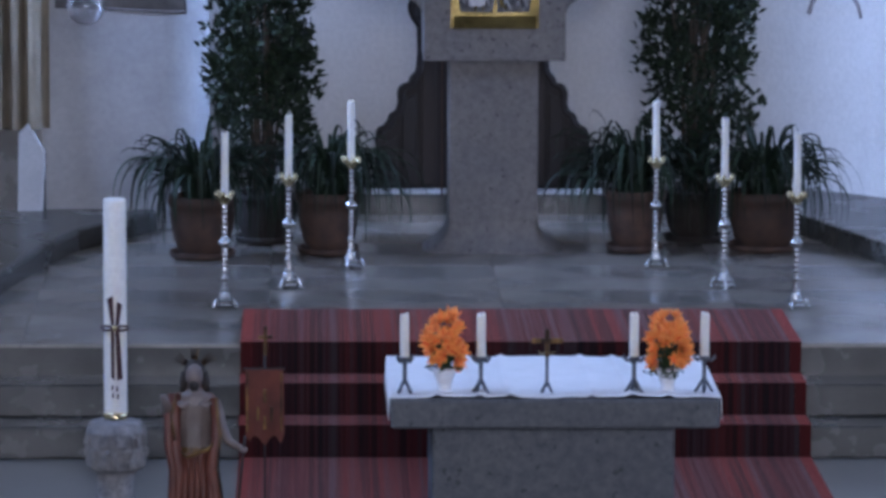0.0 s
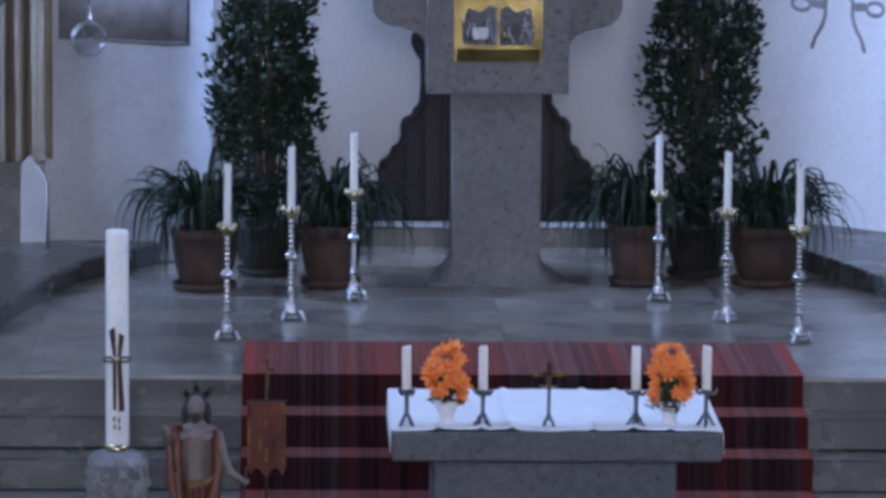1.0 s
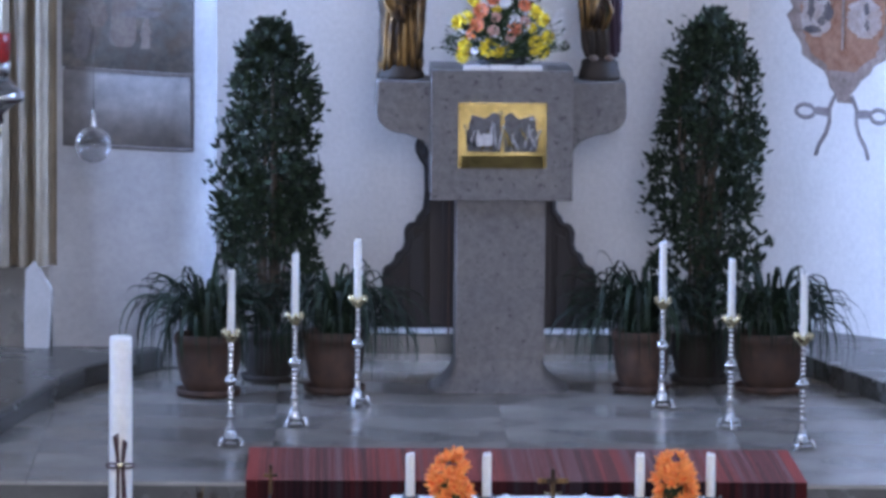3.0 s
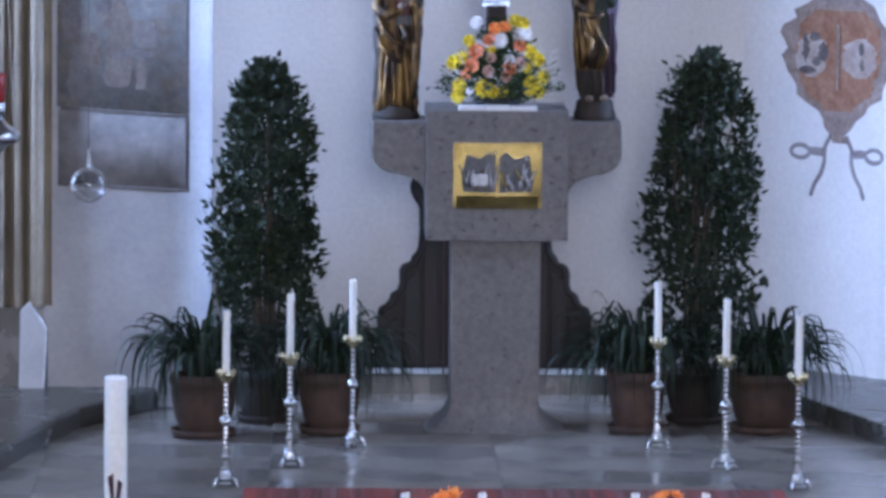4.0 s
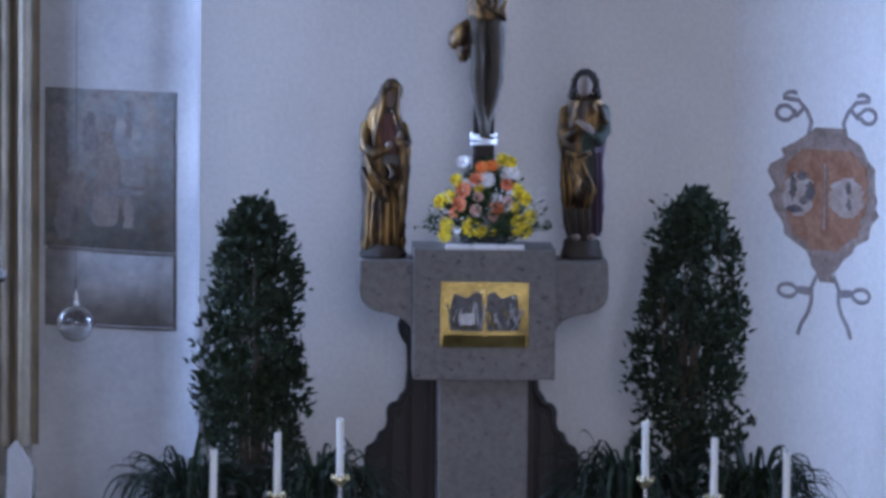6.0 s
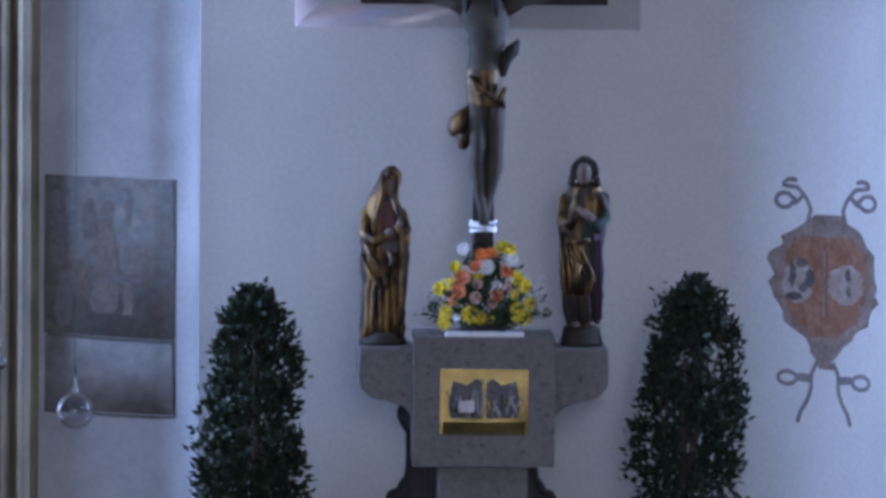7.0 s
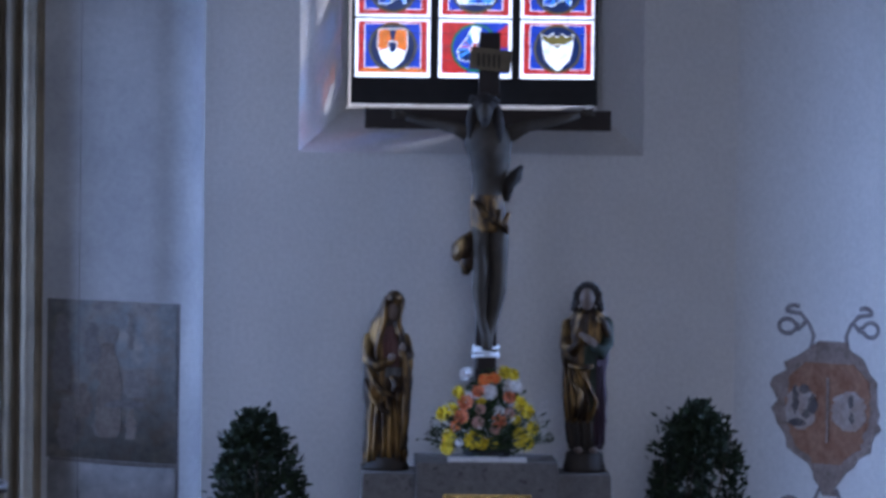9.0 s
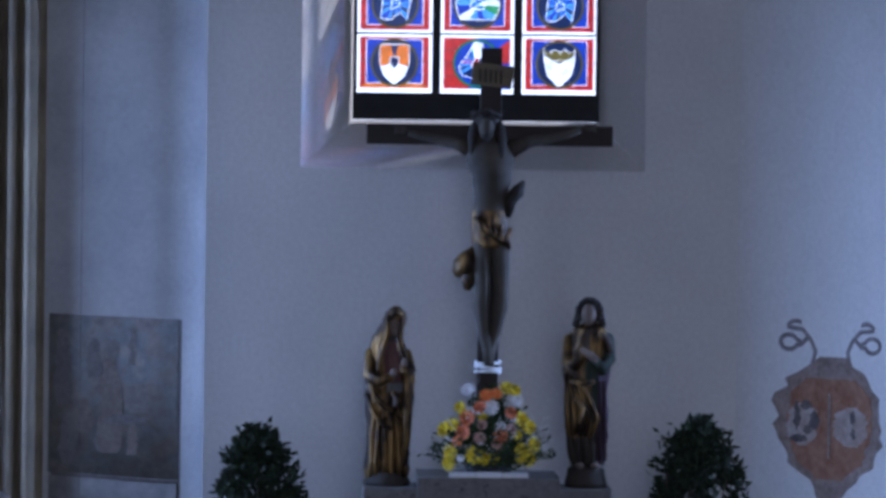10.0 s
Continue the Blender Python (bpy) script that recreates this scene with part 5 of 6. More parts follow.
        alike(me.name, me, f, facing((x, yy, z), (x * 1.5, -0.6, z - 0.1), s, r.uniform(0, 6)))


bouquet()

# ---- carved wooden screen behind the pillar ----
def wood_screen():
    s = thing("carved_screen", (AXIS, 30.25, 0.617), "dark carved wooden screen with scrolled sides behind the pillar", "screen")
    half = [(0.655, 0.0), (0.655, 0.34), (0.645, 0.375), (0.61, 0.39), (0.585, 0.42), (0.575, 0.46), (0.535, 0.48), (0.52, 0.53), (0.525, 0.60), (0.505, 0.64), (0.46, 0.65), (0.445, 0.69), (0.41, 0.73), (0.40, 0.85), (0.405, 1.0), (0.44, 1.05), (0.455, 1.10), (0.44, 1.17), (0.40, 1.20), (0.36, 1.19)]
    for sgn in (-1, 1):
        o = [(sgn * u, v) for u, v in half] + [(sgn * 0.30, 1.19), (sgn * 0.30, 0)]
        wing = part("scrolled_wing", prism(o, "y", -0.05, 0.05), DARK_WOOD, s, bevel=0.012)
        part("edge_moulding", tube([(sgn * (u - 0.03), -0.055, v) for u, v in half[1:]], 0.022, 8), DARK_WOOD, wing, smooth=True)
        bm = bmesh.new()
        tube([(sgn * (0.40 + 0.045 * math.cos(a)), -0.06, 1.12 + 0.06 * math.sin(a)) for a in (2 * math.pi * k / 18 for k in range(19))], 0.018, 8, bm)
        part("scroll", bm, DARK_WOOD, wing, smooth=True)
        for k, x in enumerate((0.33, 0.45, 0.565)):
            o = prism([(sgn * (x - 0.045), 0.03), (sgn * (x + 0.045), 0.03), (sgn * (x + 0.045), (0.78, 0.55, 0.28)[k]), (sgn * (x - 0.045), (0.88, 0.60, 0.33)[k])], "y", -0.072, -0.052)
            part("panel", o, PANEL_WOOD if k == 0 else DARK_WOOD, wing, bevel=0.008)
    part("back_panel", boxed((-0.299, -0.03, 0), (0.299, 0.03, 1.19)), PANEL_WOOD, s)
    part("light_batten", boxed((-0.262, -0.34, 0.0), (-0.250, -0.32, 1.05)), TERRACOTTA, s, "thin brown batten")


wood_screen()
cov = thing("ledge_cloth", (AXIS, 30.28, 0.617), "white cloth strip lying along the ledge", "cloth")
part("cloth", boxed((-0.76, -0.305, 0.001), (0.74, -0.06, 0.006)), LINEN, cov)

# ---- plants ----
def clay_pot(parent, r, h, clay=None):
    clay = clay or TERRACOTTA
    part("saucer", lathe([(r * 0.78, 0), (r * 0.98, 0.01), (r * 1.03, 0.045), (r * 0.97, 0.045), (r * 0.92, 0.02)], 26), clay, parent, smooth=True)
    p = part("pot", lathe([(r * 0.64, 0.021), (r * 0.72, 0.04), (r * 0.85, h * 0.25), (r * 0.95, h * 0.48), (r * 1.0, h * 0.68), (r * 0.99, h * 0.82), (r * 1.05, h * 0.835), (r * 1.08, h * 0.9), (r * 1.07, h * 0.97), (r * 1.03, h), (r * 0.93, h), (r * 0.9, h * 0.9)], 30), clay, parent, "round earthen pot", smooth=True)
    part("soil", lathe([(r * 0.88, h * 0.88), (r * 0.6, h * 0.91), (0.01, h * 0.92)], 18), SOIL, p)


def strap_plant(at, seed, r, h, label, count=215, reach=0.38, high=0.44):
    """Long leaves that rise, arch over and hang down round the pot."""
    t = thing("potted_plant", at, label, "plant", "potted plants before the wall")
    clay_pot(t, r, h)
    g = random.Random(seed)
    bm = bmesh.new()
    for k in range(count):
        a = g.uniform(0, 2 * math.pi)
        d = Vector((math.cos(a), math.sin(a) * 0.8, 0))
        R = reach * (g.uniform(0.15, 1.0) ** 0.7) * (1.25 if g.random() < 0.06 else 1)
        H = high * g.uniform(0.35, 1.0) * (1.05 - 0.35 * R / reach) * (1.15 if g.random() < 0.12 else 1)
        D = H * g.uniform(0.0, 0.6) if g.random() < 0.45 else H + g.uniform(0.05, 0.30)
        if d.y < -0.45:
            D = min(D, H * g.uniform(0.6, 1.5))
        if abs(d.x) > 0.55 and D > H:
            R, D = R * 1.12, D + 0.06
        base = d * g.uniform(0.02, 0.09) + Vector((0, 0, h * 0.9))
        sway = Vector((-d.y, d.x, 0)) * g.uniform(-0.09, 0.09)
        B = [base, base + d * R * 0.22 + Vector((0, 0, H * 1.2)), base + d * R * 1.25 + Vector((0, 0, H * 1.4)) + sway * 0.6, base + d * R * 1.0 + Vector((0, 0, H - D)) + sway]
        w = g.uniform(0.0075, 0.012)
        sidev = Vector((-d.y, d.x, 0)).normalized()
        twist = g.uniform(-0.9, 0.9)
        prev = None
        for i in range(13):
            u = i / 12
            p = B[0] * (1 - u) ** 3 + B[1] * 3 * u * (1 - u) ** 2 + B[2] * 3 * u * u * (1 - u) + B[3] * u ** 3
            p.z = max(p.z, 0.012)
            ww = w * (1 - u ** 4) * (0.6 + 0.4 * min(1, 4 * u)) + 0.001
            sv = sidev * math.cos(twist * u) + (Vector((0, 0, 1)) + d * 0.5) * math.sin(twist * u)
            cur = (bm.verts.new(p - sv * ww), bm.verts.new(p + Vector((0, 0, -ww * 0.5))), bm.verts.new(p + sv * ww))
            if prev:
                bm.faces.new((prev[0], prev[1], cur[1], cur[0]))
                bm.faces.new((prev[1], prev[2], cur[2], cur[1]))
            prev = cur
    part("foliage", bm, STRAP_LEAF, t, "long arching dark green leaves", smooth=True)


strap_plant((-0.645, 28.10, PLATFORM), 11, 0.185, 0.36, "dark green strap-leaved plant in a terracotta pot")
strap_plant((0.075, 28.26, PLATFORM), 12, 0.175, 0.36, "dark green strap-leaved plant in a terracotta pot", 215, 0.42)
strap_plant((1.845, 28.36, PLATFORM), 13, 0.165, 0.36, "dark green strap-leaved plant in a terracotta pot", 215, 0.42)
strap_plant((2.595, 28.40, PLATFORM), 14, 0.205, 0.35, "strap-leaved plant in a wide bright terracotta pot", 215, 0.42)


def bay_tree(at, seed, half, top, lean, label):
    t = thing("potted_tree", at, label, "tree", "potted trees before the wall")
    clay_pot(t, 0.17, 0.30, DARK_POT)
    g = random.Random(seed)
    base = 0.30
    for k in range(13):
        a, e = g.uniform(0, 2 * math.pi), g.uniform(0.1, 0.8)
        H = top * g.uniform(0.72, 0.95)
        x, y = half * e * math.cos(a), half * e * math.sin(a)
        pts = [(x * 0.34, y * 0.34, base), (x * 0.5 + g.uniform(-0.03, 0.03), y * 0.5, base + 0.35 * (H - base)), (x * 0.75, y * 0.75, base + 0.7 * (H - base)), (x + lean, y, H)]
        part("stem", tube(pts, [0.012, 0.010, 0.007, 0.003], 6), TREE_BARK, t, "thin upright stem", smooth=True)
    verts, faces = [], []
    low = 0.44
    shape = [(low - 0.1, 0.45), (low, 0.72), (0.62, 0.92), (0.85, 1.0), (1.05, 1.0), (1.35, 1.0), (1.60, 0.88), (top - 0.28, 0.72), (top - 0.10, 0.48), (top, 0.14)]
    clumps = []
    while len(clumps) < 860:
        z = g.uniform(low, top)
        R = half * glide(shape, z)[0]
        a, e = g.uniform(0, 2 * math.pi), math.sqrt(g.uniform(0.08, 1.0)) * (g.uniform(1.0, 1.14) if g.random() < 0.12 else 1)
        R *= 0.97 + 0.12 * math.sin(3 * a + 7 * z + seed) + 0.16 * noise.noise((2 * math.cos(a) + seed, 2 * math.sin(a), 5 * z))
        dens = 0.25 if z < 0.66 else (0.6 if z < 0.95 else 0.9)
        if noise.noise((3.5 * math.cos(a) + seed, 3.5 * math.sin(a), 3.2 * z)) < -0.15 or g.random() > dens:
            continue
        clumps.append((Vector((R * e * math.cos(a) + lean * z / top, R * e * math.sin(a), z)), e))
    for c, e in clumps:
        out = Vector((c.x, c.y, 0.0))
        out = out.normalized() if out.length > 1e-4 else Vector((1, 0, 0))
        for _ in range(9):
            d = (out * g.uniform(-0.3, 0.9) + Vector((g.uniform(-0.7, 0.7), g.uniform(-0.7, 0.7), g.uniform(-0.2, 1.1)))).normalized()
            p = c + Vector((g.gauss(0, 0.022), g.gauss(0, 0.022), g.gauss(0, 0.03)))
            s = d.cross(Vector((g.uniform(-1, 1), g.uniform(-1, 1), g.uniform(-1, 1)))).normalized()
            L = g.uniform(0.042, 0.068)
            w = L * 0.26
            nrm = d.cross(s) * 0.004
            i = len(verts)
            verts += [tuple(p), tuple(p + d * L * 0.4 + s * w), tuple(p + d * L), tuple(p + d * L * 0.4 - s * w), tuple(p + d * L * 0.45 - nrm)]
            faces += [(i, i + 1, i + 4), (i + 1, i + 2, i + 4), (i + 2, i + 3, i + 4), (i + 3, i, i + 4)]
    me = bpy.data.meshes.new("crown")
    me.from_pydata(verts, [], faces)
    me.materials.append(BAY_LEAF)
    crown = new("crown", me)
    crown.parent = t
    tagged(crown, "dense dark green leaves with gaps")


bay_tree((-0.30, 28.74, PLATFORM), 21, 0.315, 2.06, 0.0, "slim dark green bay tree in a dark pot")
bay_tree((2.215, 28.78, PLATFORM), 22, 0.32, 2.14, 0.05, "dark green bay tree with an uneven top in a dark pot")

# ---- tall candlesticks ----
def candlestick():
    c = thing("candlestick", (0, 0, 0), "tall polished silver candlestick with a gilt drip tray", "candlestick", "tall candlesticks before the tabernacle")
    part("base", lathe([(0.055, 0.018), (0.057, 0.026), (0.050, 0.032), (0.044, 0.036), (0.046, 0.05), (0.036, 0.062), (0.030, 0.085), (0.024, 0.095), (0.027, 0.104), (0.020, 0.112), (0.018, 0.15), (0.023, 0.158), (0.024, 0.166), (0.016, 0.176), (0.015, 0.19)], 12), SILVER, c, "three-sided moulded foot")
    for k in range(3):
        a = radians(90 + 120 * k)
        d = Vector((math.cos(a), math.sin(a), 0))
        bm = tube([d * 0.036 + Vector((0, 0, 0.058)), d * 0.056 + Vector((0, 0, 0.05)), d * 0.066 + Vector((0, 0, 0.024)), d * 0.072 + Vector((0, 0, 0.012))], [0.008, 0.010, 0.010, 0.009], 8)
        ball(bm, d * 0.070 + Vector((0, 0, 0.012)), (0.013, 0.013, 0.012), 0, 10)
        part("foot", bm, SILVER, c, smooth=True)
    prof = [(0.015, 0.19)]
    for k in range(11):
        z = 0.195 + 0.135 * k / 10
        prof.append((0.0135 + 0.003 * (k % 2), z))
    part("lower_stem", lathe(prof, 14), SILVER, c, "beaded silver stem")
    part("knop", lathe([(0.014, 0.33), (0.022, 0.337), (0.034, 0.35), (0.036, 0.358), (0.032, 0.37), (0.02, 0.383), (0.014, 0.39)], 16), SILVER, c, "round knop", smooth=True)
    prof = [(0.014, 0.39)]
    for k in range(13):
        z = 0.395 + 0.165 * k / 12
        prof.append((0.0122 + 0.003 * (k % 2), z))
    part("upper_stem", lathe(prof, 14), SILVER, c, "beaded silver stem")
    bm = lathe([(0.012, 0.56), (0.02, 0.568), (0.03, 0.58), (0.040, 0.595), (0.047, 0.615), (0.044, 0.615), (0.034, 0.60), (0.022, 0.597)], 18)
    tray = part("drip_tray", bm, BRASS, c, "gilt drip tray with raised lobes", smooth=True)
    for k in range(6):
        a = radians(60 * k + 15)
        bm = bmesh.new()
        ball(bm, (0.043 * math.cos(a), 0.043 * math.sin(a), 0.617), (0.014, 0.014, 0.020), 0, 8)
        part("lobe", bm, BRASS, tray, smooth=True)
    return c


def candle(r, h, lean=0.0, label="white wax candle in a silver candlestick", group="tall candles"):
    c = thing("candle", (0, 0, 0), label, "candle", group)
    bm = lathe([(r * 0.98, 0), (r, 0.005), (r * 0.99, h * 0.5), (r * 0.97, h - 0.012), (r * 0.9, h), (r * 0.6, h - 0.004), (0.004, h - 0.006)], 18)
    for v in bm.verts:
        if v.co.z > h * 0.9:
            v.co.z += 0.25 * v.co.x
    part("wax", bm, WAX, c, smooth=True)
    part("wick", tube([(0, 0, h - 0.008), (0.001, 0, h + 0.006), (0.003, 0, h + 0.014)], 0.0016, 5), LEAD, c)
    return c


STICKS = [(-0.482, 26.16, 4, 0.345, 0.5), (-0.146, 26.89, 20, 0.36, 0.3), (0.202, 27.68, 40, 0.352, -1.6), (1.919, 27.68, 10, 0.35, -0.6), (2.239, 26.88, 65, 0.345, -0.4), (2.564, 26.14, 35, 0.35, -0.3)]
stick, cndl = candlestick(), candle(0.0205, 0.35)
for k, (x, y, turn, h, lean) in enumerate(STICKS):
    m = pose(x, y, PLATFORM, 0, 0, turn)
    mc = pose(x, y, PLATFORM + 0.598, 0, lean, turn * 2)
    if k == 0:
        stick.matrix_basis, cndl.matrix_basis = m, mc
    else:
        copy_thing(stick, m)
        copy_thing(cndl, mc @ Matrix.Diagonal((1, 1, h / 0.35, 1)))

# ---- free-standing altar ----
ALT_X0, ALT_X1, ALT_Y0, ALT_Y1, ALT_Z = 0.315, 1.70, 20.50, 21.58, 0.976
altar = thing("altar", ((ALT_X0 + ALT_X1) / 2, (ALT_Y0 + ALT_Y1) / 2, 0.0), "grey conglomerate stone altar table on a solid block", "altar")
HW, HD = (ALT_X1 - ALT_X0) / 2, (ALT_Y1 - ALT_Y0) / 2
part("table_slab", boxed((-HW, -HD, ALT_Z - 0.125), (HW, HD, ALT_Z)), ALTAR_STONE, altar, "thick stone slab", bevel=0.012)
part("support_block", boxed((-0.515, -HD + 0.17, 0.0135), (0.515, HD - 0.17, ALT_Z - 0.1252)), ALTAR_STONE, altar, bevel=0.012)
cloth = thing("altar_cloth", (altar.location.x, altar.location.y, ALT_Z), "white linen altar cloth with pressed creases", "altar cloth")
bm = bmesh.new()
NX, NY = 120, 30
grid_v = []
for j in range(NY + 1):
    row_v = []
    for i in range(NX + 1):
        x = -HW - 0.004 + (2 * HW + 0.008) * i / NX
        y = -HD + 0.01 + (2 * HD - 0.02) * j / NY
        z = 0.004 + 0.010 * sum(math.exp(-((x - c - 0.012 * math.sin(3 * y + 9 * c)) / 0.016) ** 2) for c in (-0.50, -0.33, -0.19, 0.155, 0.31, 0.47)) + 0.003 * (1 + math.sin(9 * x + 3 * y)) + 0.004 * max(0, math.sin(23 * x)) * math.exp(-((y + HD) / 0.10) ** 2)
        row_v.append(bm.verts.new((x, y, z)))
    grid_v.append(row_v)
for j in range(NY):
    for i in range(NX):
        bm.faces.new((grid_v[j][i], grid_v[j][i + 1], grid_v[j + 1][i + 1], grid_v[j + 1][i]))
for s, i in ((-1, 0), (1, NX)):
    prev = None
    for j in range(NY + 1):
        t = grid_v[j][i]
        low = bm.verts.new((t.co.x + s * 0.004, t.co.y, -0.10 - 0.01 * math.sin(4 * t.co.y)))
        if prev:
            bm.faces.new((prev[0], t, low, prev[1]))
        prev = (t, low)
sheet = part("cloth", bm, LINEN, cloth, smooth=True)
sd = sheet.modifiers.new("thick", "SOLIDIFY")
sd.thickness, sd.offset = 0.002, 1


def altar_stick():
    c = thing("altar_candlestick", (0, 0, 0), "small wrought iron candlestick on the altar", "candlestick", "altar candlesticks")
    part("stem", lathe([(0.010, 0.04), (0.012, 0.05), (0.009, 0.06), (0.009, 0.12), (0.012, 0.13), (0.010, 0.14), (0.022, 0.148), (0.024, 0.158), (0.018, 0.158)], 12), IRON, c, smooth=True)
    for k in range(4):
        a = radians(45 + 90 * k)
        d = Vector((math.cos(a), math.sin(a), 0))
        part("foot", tube([d * 0.004 + Vector((0, 0, 0.06)), d * 0.018 + Vector((0, 0, 0.035)), d * 0.030 + Vector((0, 0, 0.012)), d * 0.040 + Vector((0, 0, 0.006))], [0.006, 0.007, 0.007, 0.006], 7), IRON, c, smooth=True)
        part("leaf", tube([d * 0.012 + Vector((0, 0, 0.142)), d * 0.03 + Vector((0, 0, 0.140)), d * 0.042 + Vector((0, 0, 0.152)), d * 0.046 + Vector((0, 0, 0.164))], [0.006, 0.008, 0.007, 0.003], 7), IRON, c, smooth=True)
    return c


ast, acn = altar_stick(), candle(0.0195, 0.182, label="short white wax candle on the altar", group="altar candles")
for k, (x, y) in enumerate(((0.376, 20.60), (0.697, 20.60), (1.342, 20.60), (1.640, 20.62))):
    m, mc = pose(x, y, ALT_Z + 0.008, 0, 0, 12 * k), pose(x, y, ALT_Z + 0.167, 0, (-0.5, 0, 1.2, -0.4)[k], 50 * k)
    if k == 0:
        ast.matrix_basis, acn.matrix_basis = m, mc
    else:
        copy_thing(ast, m), copy_thing(acn, mc)


def orange_vase(at, seed):
    f = thing("flower_vase", at, "orange flowers in a small white vase", "flowers", "altar flowers")
    part("vase", lathe([(0.032, 0), (0.036, 0.006), (0.028, 0.02), (0.034, 0.045), (0.050, 0.085), (0.055, 0.10), (0.050, 0.10)], 20), CERAMIC, f, smooth=True)
    g = random.Random(seed)
    gr = part("greenery", sprigs(40, 0.10, 0.22, seed, 0.022, 0.05, 1.0), SPRIG, f)
    gr.location.z = 0.07
    for k in range(48):
        a, e = g.uniform(0, 2 * math.pi), g.uniform(0.0, 1.0)
        z = 0.115 + 0.20 * g.random()
        rr = 0.060 * math.sqrt(max(0.08, 1 - ((z - 0.19) / 0.14) ** 2))
        p = (rr * math.cos(a), rr * math.sin(a), z)
        alike("orange_bloom", LILY if k % 3 else CARNATION, f, facing(p, (p[0] * 6, p[1] * 6 - 0.25, (z - 0.15) * 3 + 0.1), g.uniform(0.75, 1.05), g.uniform(0, 6)))


LILY = petal_mesh("lily", 6, 0.055, 0.018, 2, PETALS["orange"], 0.75)
orange_vase((0.545, 20.66, ALT_Z + 0.008), 31)
orange_vase((1.488, 20.66, ALT_Z + 0.008), 32)

ac = thing("altar_cross", (0.975, 20.60, ALT_Z + 0.008), "small brass cross on a slim iron stand", "cross")
part("stand", lathe([(0.009, 0.03), (0.007, 0.06), (0.0065, 0.15), (0.010, 0.155), (0.006, 0.16)], 12), IRON, ac, smooth=True)
for k in range(4):
    a = radians(45 + 90 * k)
    d = Vector((math.cos(a), math.sin(a), 0))
    part("foot", tube([d * 0.003 + Vector((0, 0, 0.05)), d * 0.016 + Vector((0, 0, 0.028)), d * 0.03 + Vector((0, 0, 0.006))], [0.006, 0.006, 0.006], 7), IRON, ac, smooth=True)
part("cross_upright", boxed((-0.010, -0.005, 0.155), (0.010, 0.005, 0.275)), GILT, ac, bevel=0.003)
part("cross_bar", boxed((-0.064, -0.006, 0.215), (0.066, 0.004, 0.236)), GILT, ac, bevel=0.003)
for x in (-0.05, 0.05):
    part("arm_leaf", tube([(0, 0, 0.18), (x * 0.5, 0, 0.165), (x * 0.7, 0, 0.18)], [0.004, 0.005, 0.003], 6), BRASS, ac)

# ---- striped runner over the steps ----
run = [(26.08, PLATFORM), (24.985, PLATFORM), (24.985, 0.33), (24.70, 0.33), (24.70, 0.165), (24.42, 0.165), (24.42, 0.0), (19.2, 0.0)]
CX, CW, TH = 1.05, 1.432, 0.012
top_line = []
for k, (y, z) in enumerate(run):
    riser = k in (1, 2, 3, 4, 5, 6)
    top_line.append((y - (TH if riser else 0), z + TH))
rug = thing("carpet_runner", (CX, 0, 0), "red and dark striped woven runner lying over the steps", "carpet")
for name, a, b in (("woven_field", -CW + 0.055, CW - 0.055), ("border_band", -CW, -CW + 0.0548), ("border_band", CW - 0.0548, CW)):
    part(name, prism(run + top_line[::-1], "x", a, b), CARPET, rug, "plain red border" if name == "border_band" else "")

# ---- paschal candle ----
pas = thing("paschal_stand", (-0.917, 22.5, 0.0), "round grey stone stand for the tall candle", "candle stand")
part("column", lathe([(0.13, 0.0), (0.13, 0.03), (0.085, 0.05), (0.085, 0.27), (0.09, 0.30)], 28), PEBBLE_DARK, pas, smooth=True)
cap = lathe([(0.095, 0.30), (0.122, 0.325), (0.136, 0.37), (0.138, 0.42), (0.130, 0.49), (0.112, 0.535), (0.08, 0.545)], 72)
bmesh.ops.subdivide_edges(cap, edges=cap.edges[:], cuts=4)
for v in cap.verts:
    if 0.31 < v.co.z < 0.53:
        row_k = math.floor((v.co.z - 0.31) / 0.055)
        f = 1 + 0.02 * noise.noise(v.co * 38) + 0.11 * abs(math.sin(5.5 * math.atan2(v.co.y, v.co.x) + (row_k % 2) * math.pi / 2)) * math.sin(math.pi * ((v.co.z - 0.31) / 0.055 % 1)) ** 0.5
        v.co.x, v.co.y = v.co.x * f, v.co.y * f
part("capital", cap, PEBBLE_DARK, pas, "rough hewn stone capital")
part("collar", lathe([(0.055, 0.545), (0.058, 0.55), (0.056, 0.575), (0.05, 0.576)], 22), BRASS, pas, "brass collar", smooth=True)
pc = thing("paschal_candle", (-0.917, 22.5, 0.577), "tall white candle with a dark red wax cross", "candle")
wx = part("wax", lathe([(0.053, 0), (0.0535, 0.01), (0.052, 0.97), (0.050, 0.985), (0.044, 0.988), (0.01, 0.975)], 32), WAX, pc, smooth=True)
def on_candle(name, outline, mat, lift):
    """A thin wax relief bent round the candle's face; outline in metres round and up."""
    bm = bmesh.new()
    front, back = [], []
    for u, v in outline:
        a = -math.pi / 2 + u / 0.053
        front.append(bm.verts.new(((0.0535 + lift) * math.cos(a), (0.0535 + lift) * math.sin(a), v)))
        back.append(bm.verts.new((0.050 * math.cos(a), 0.050 * math.sin(a), v)))
    n = len(outline)
    bm.faces.new(front)
    for k in range(n):
        bm.faces.new((front[k], front[(k + 1) % n], back[(k + 1) % n], back[k]))
    part(name, bm, mat, pc)
on_candle("cross_beam", [(-0.016, 0.41), (-0.034, 0.53), (-0.008, 0.548), (-0.002, 0.41)], CANDLE_RED, 0.006)
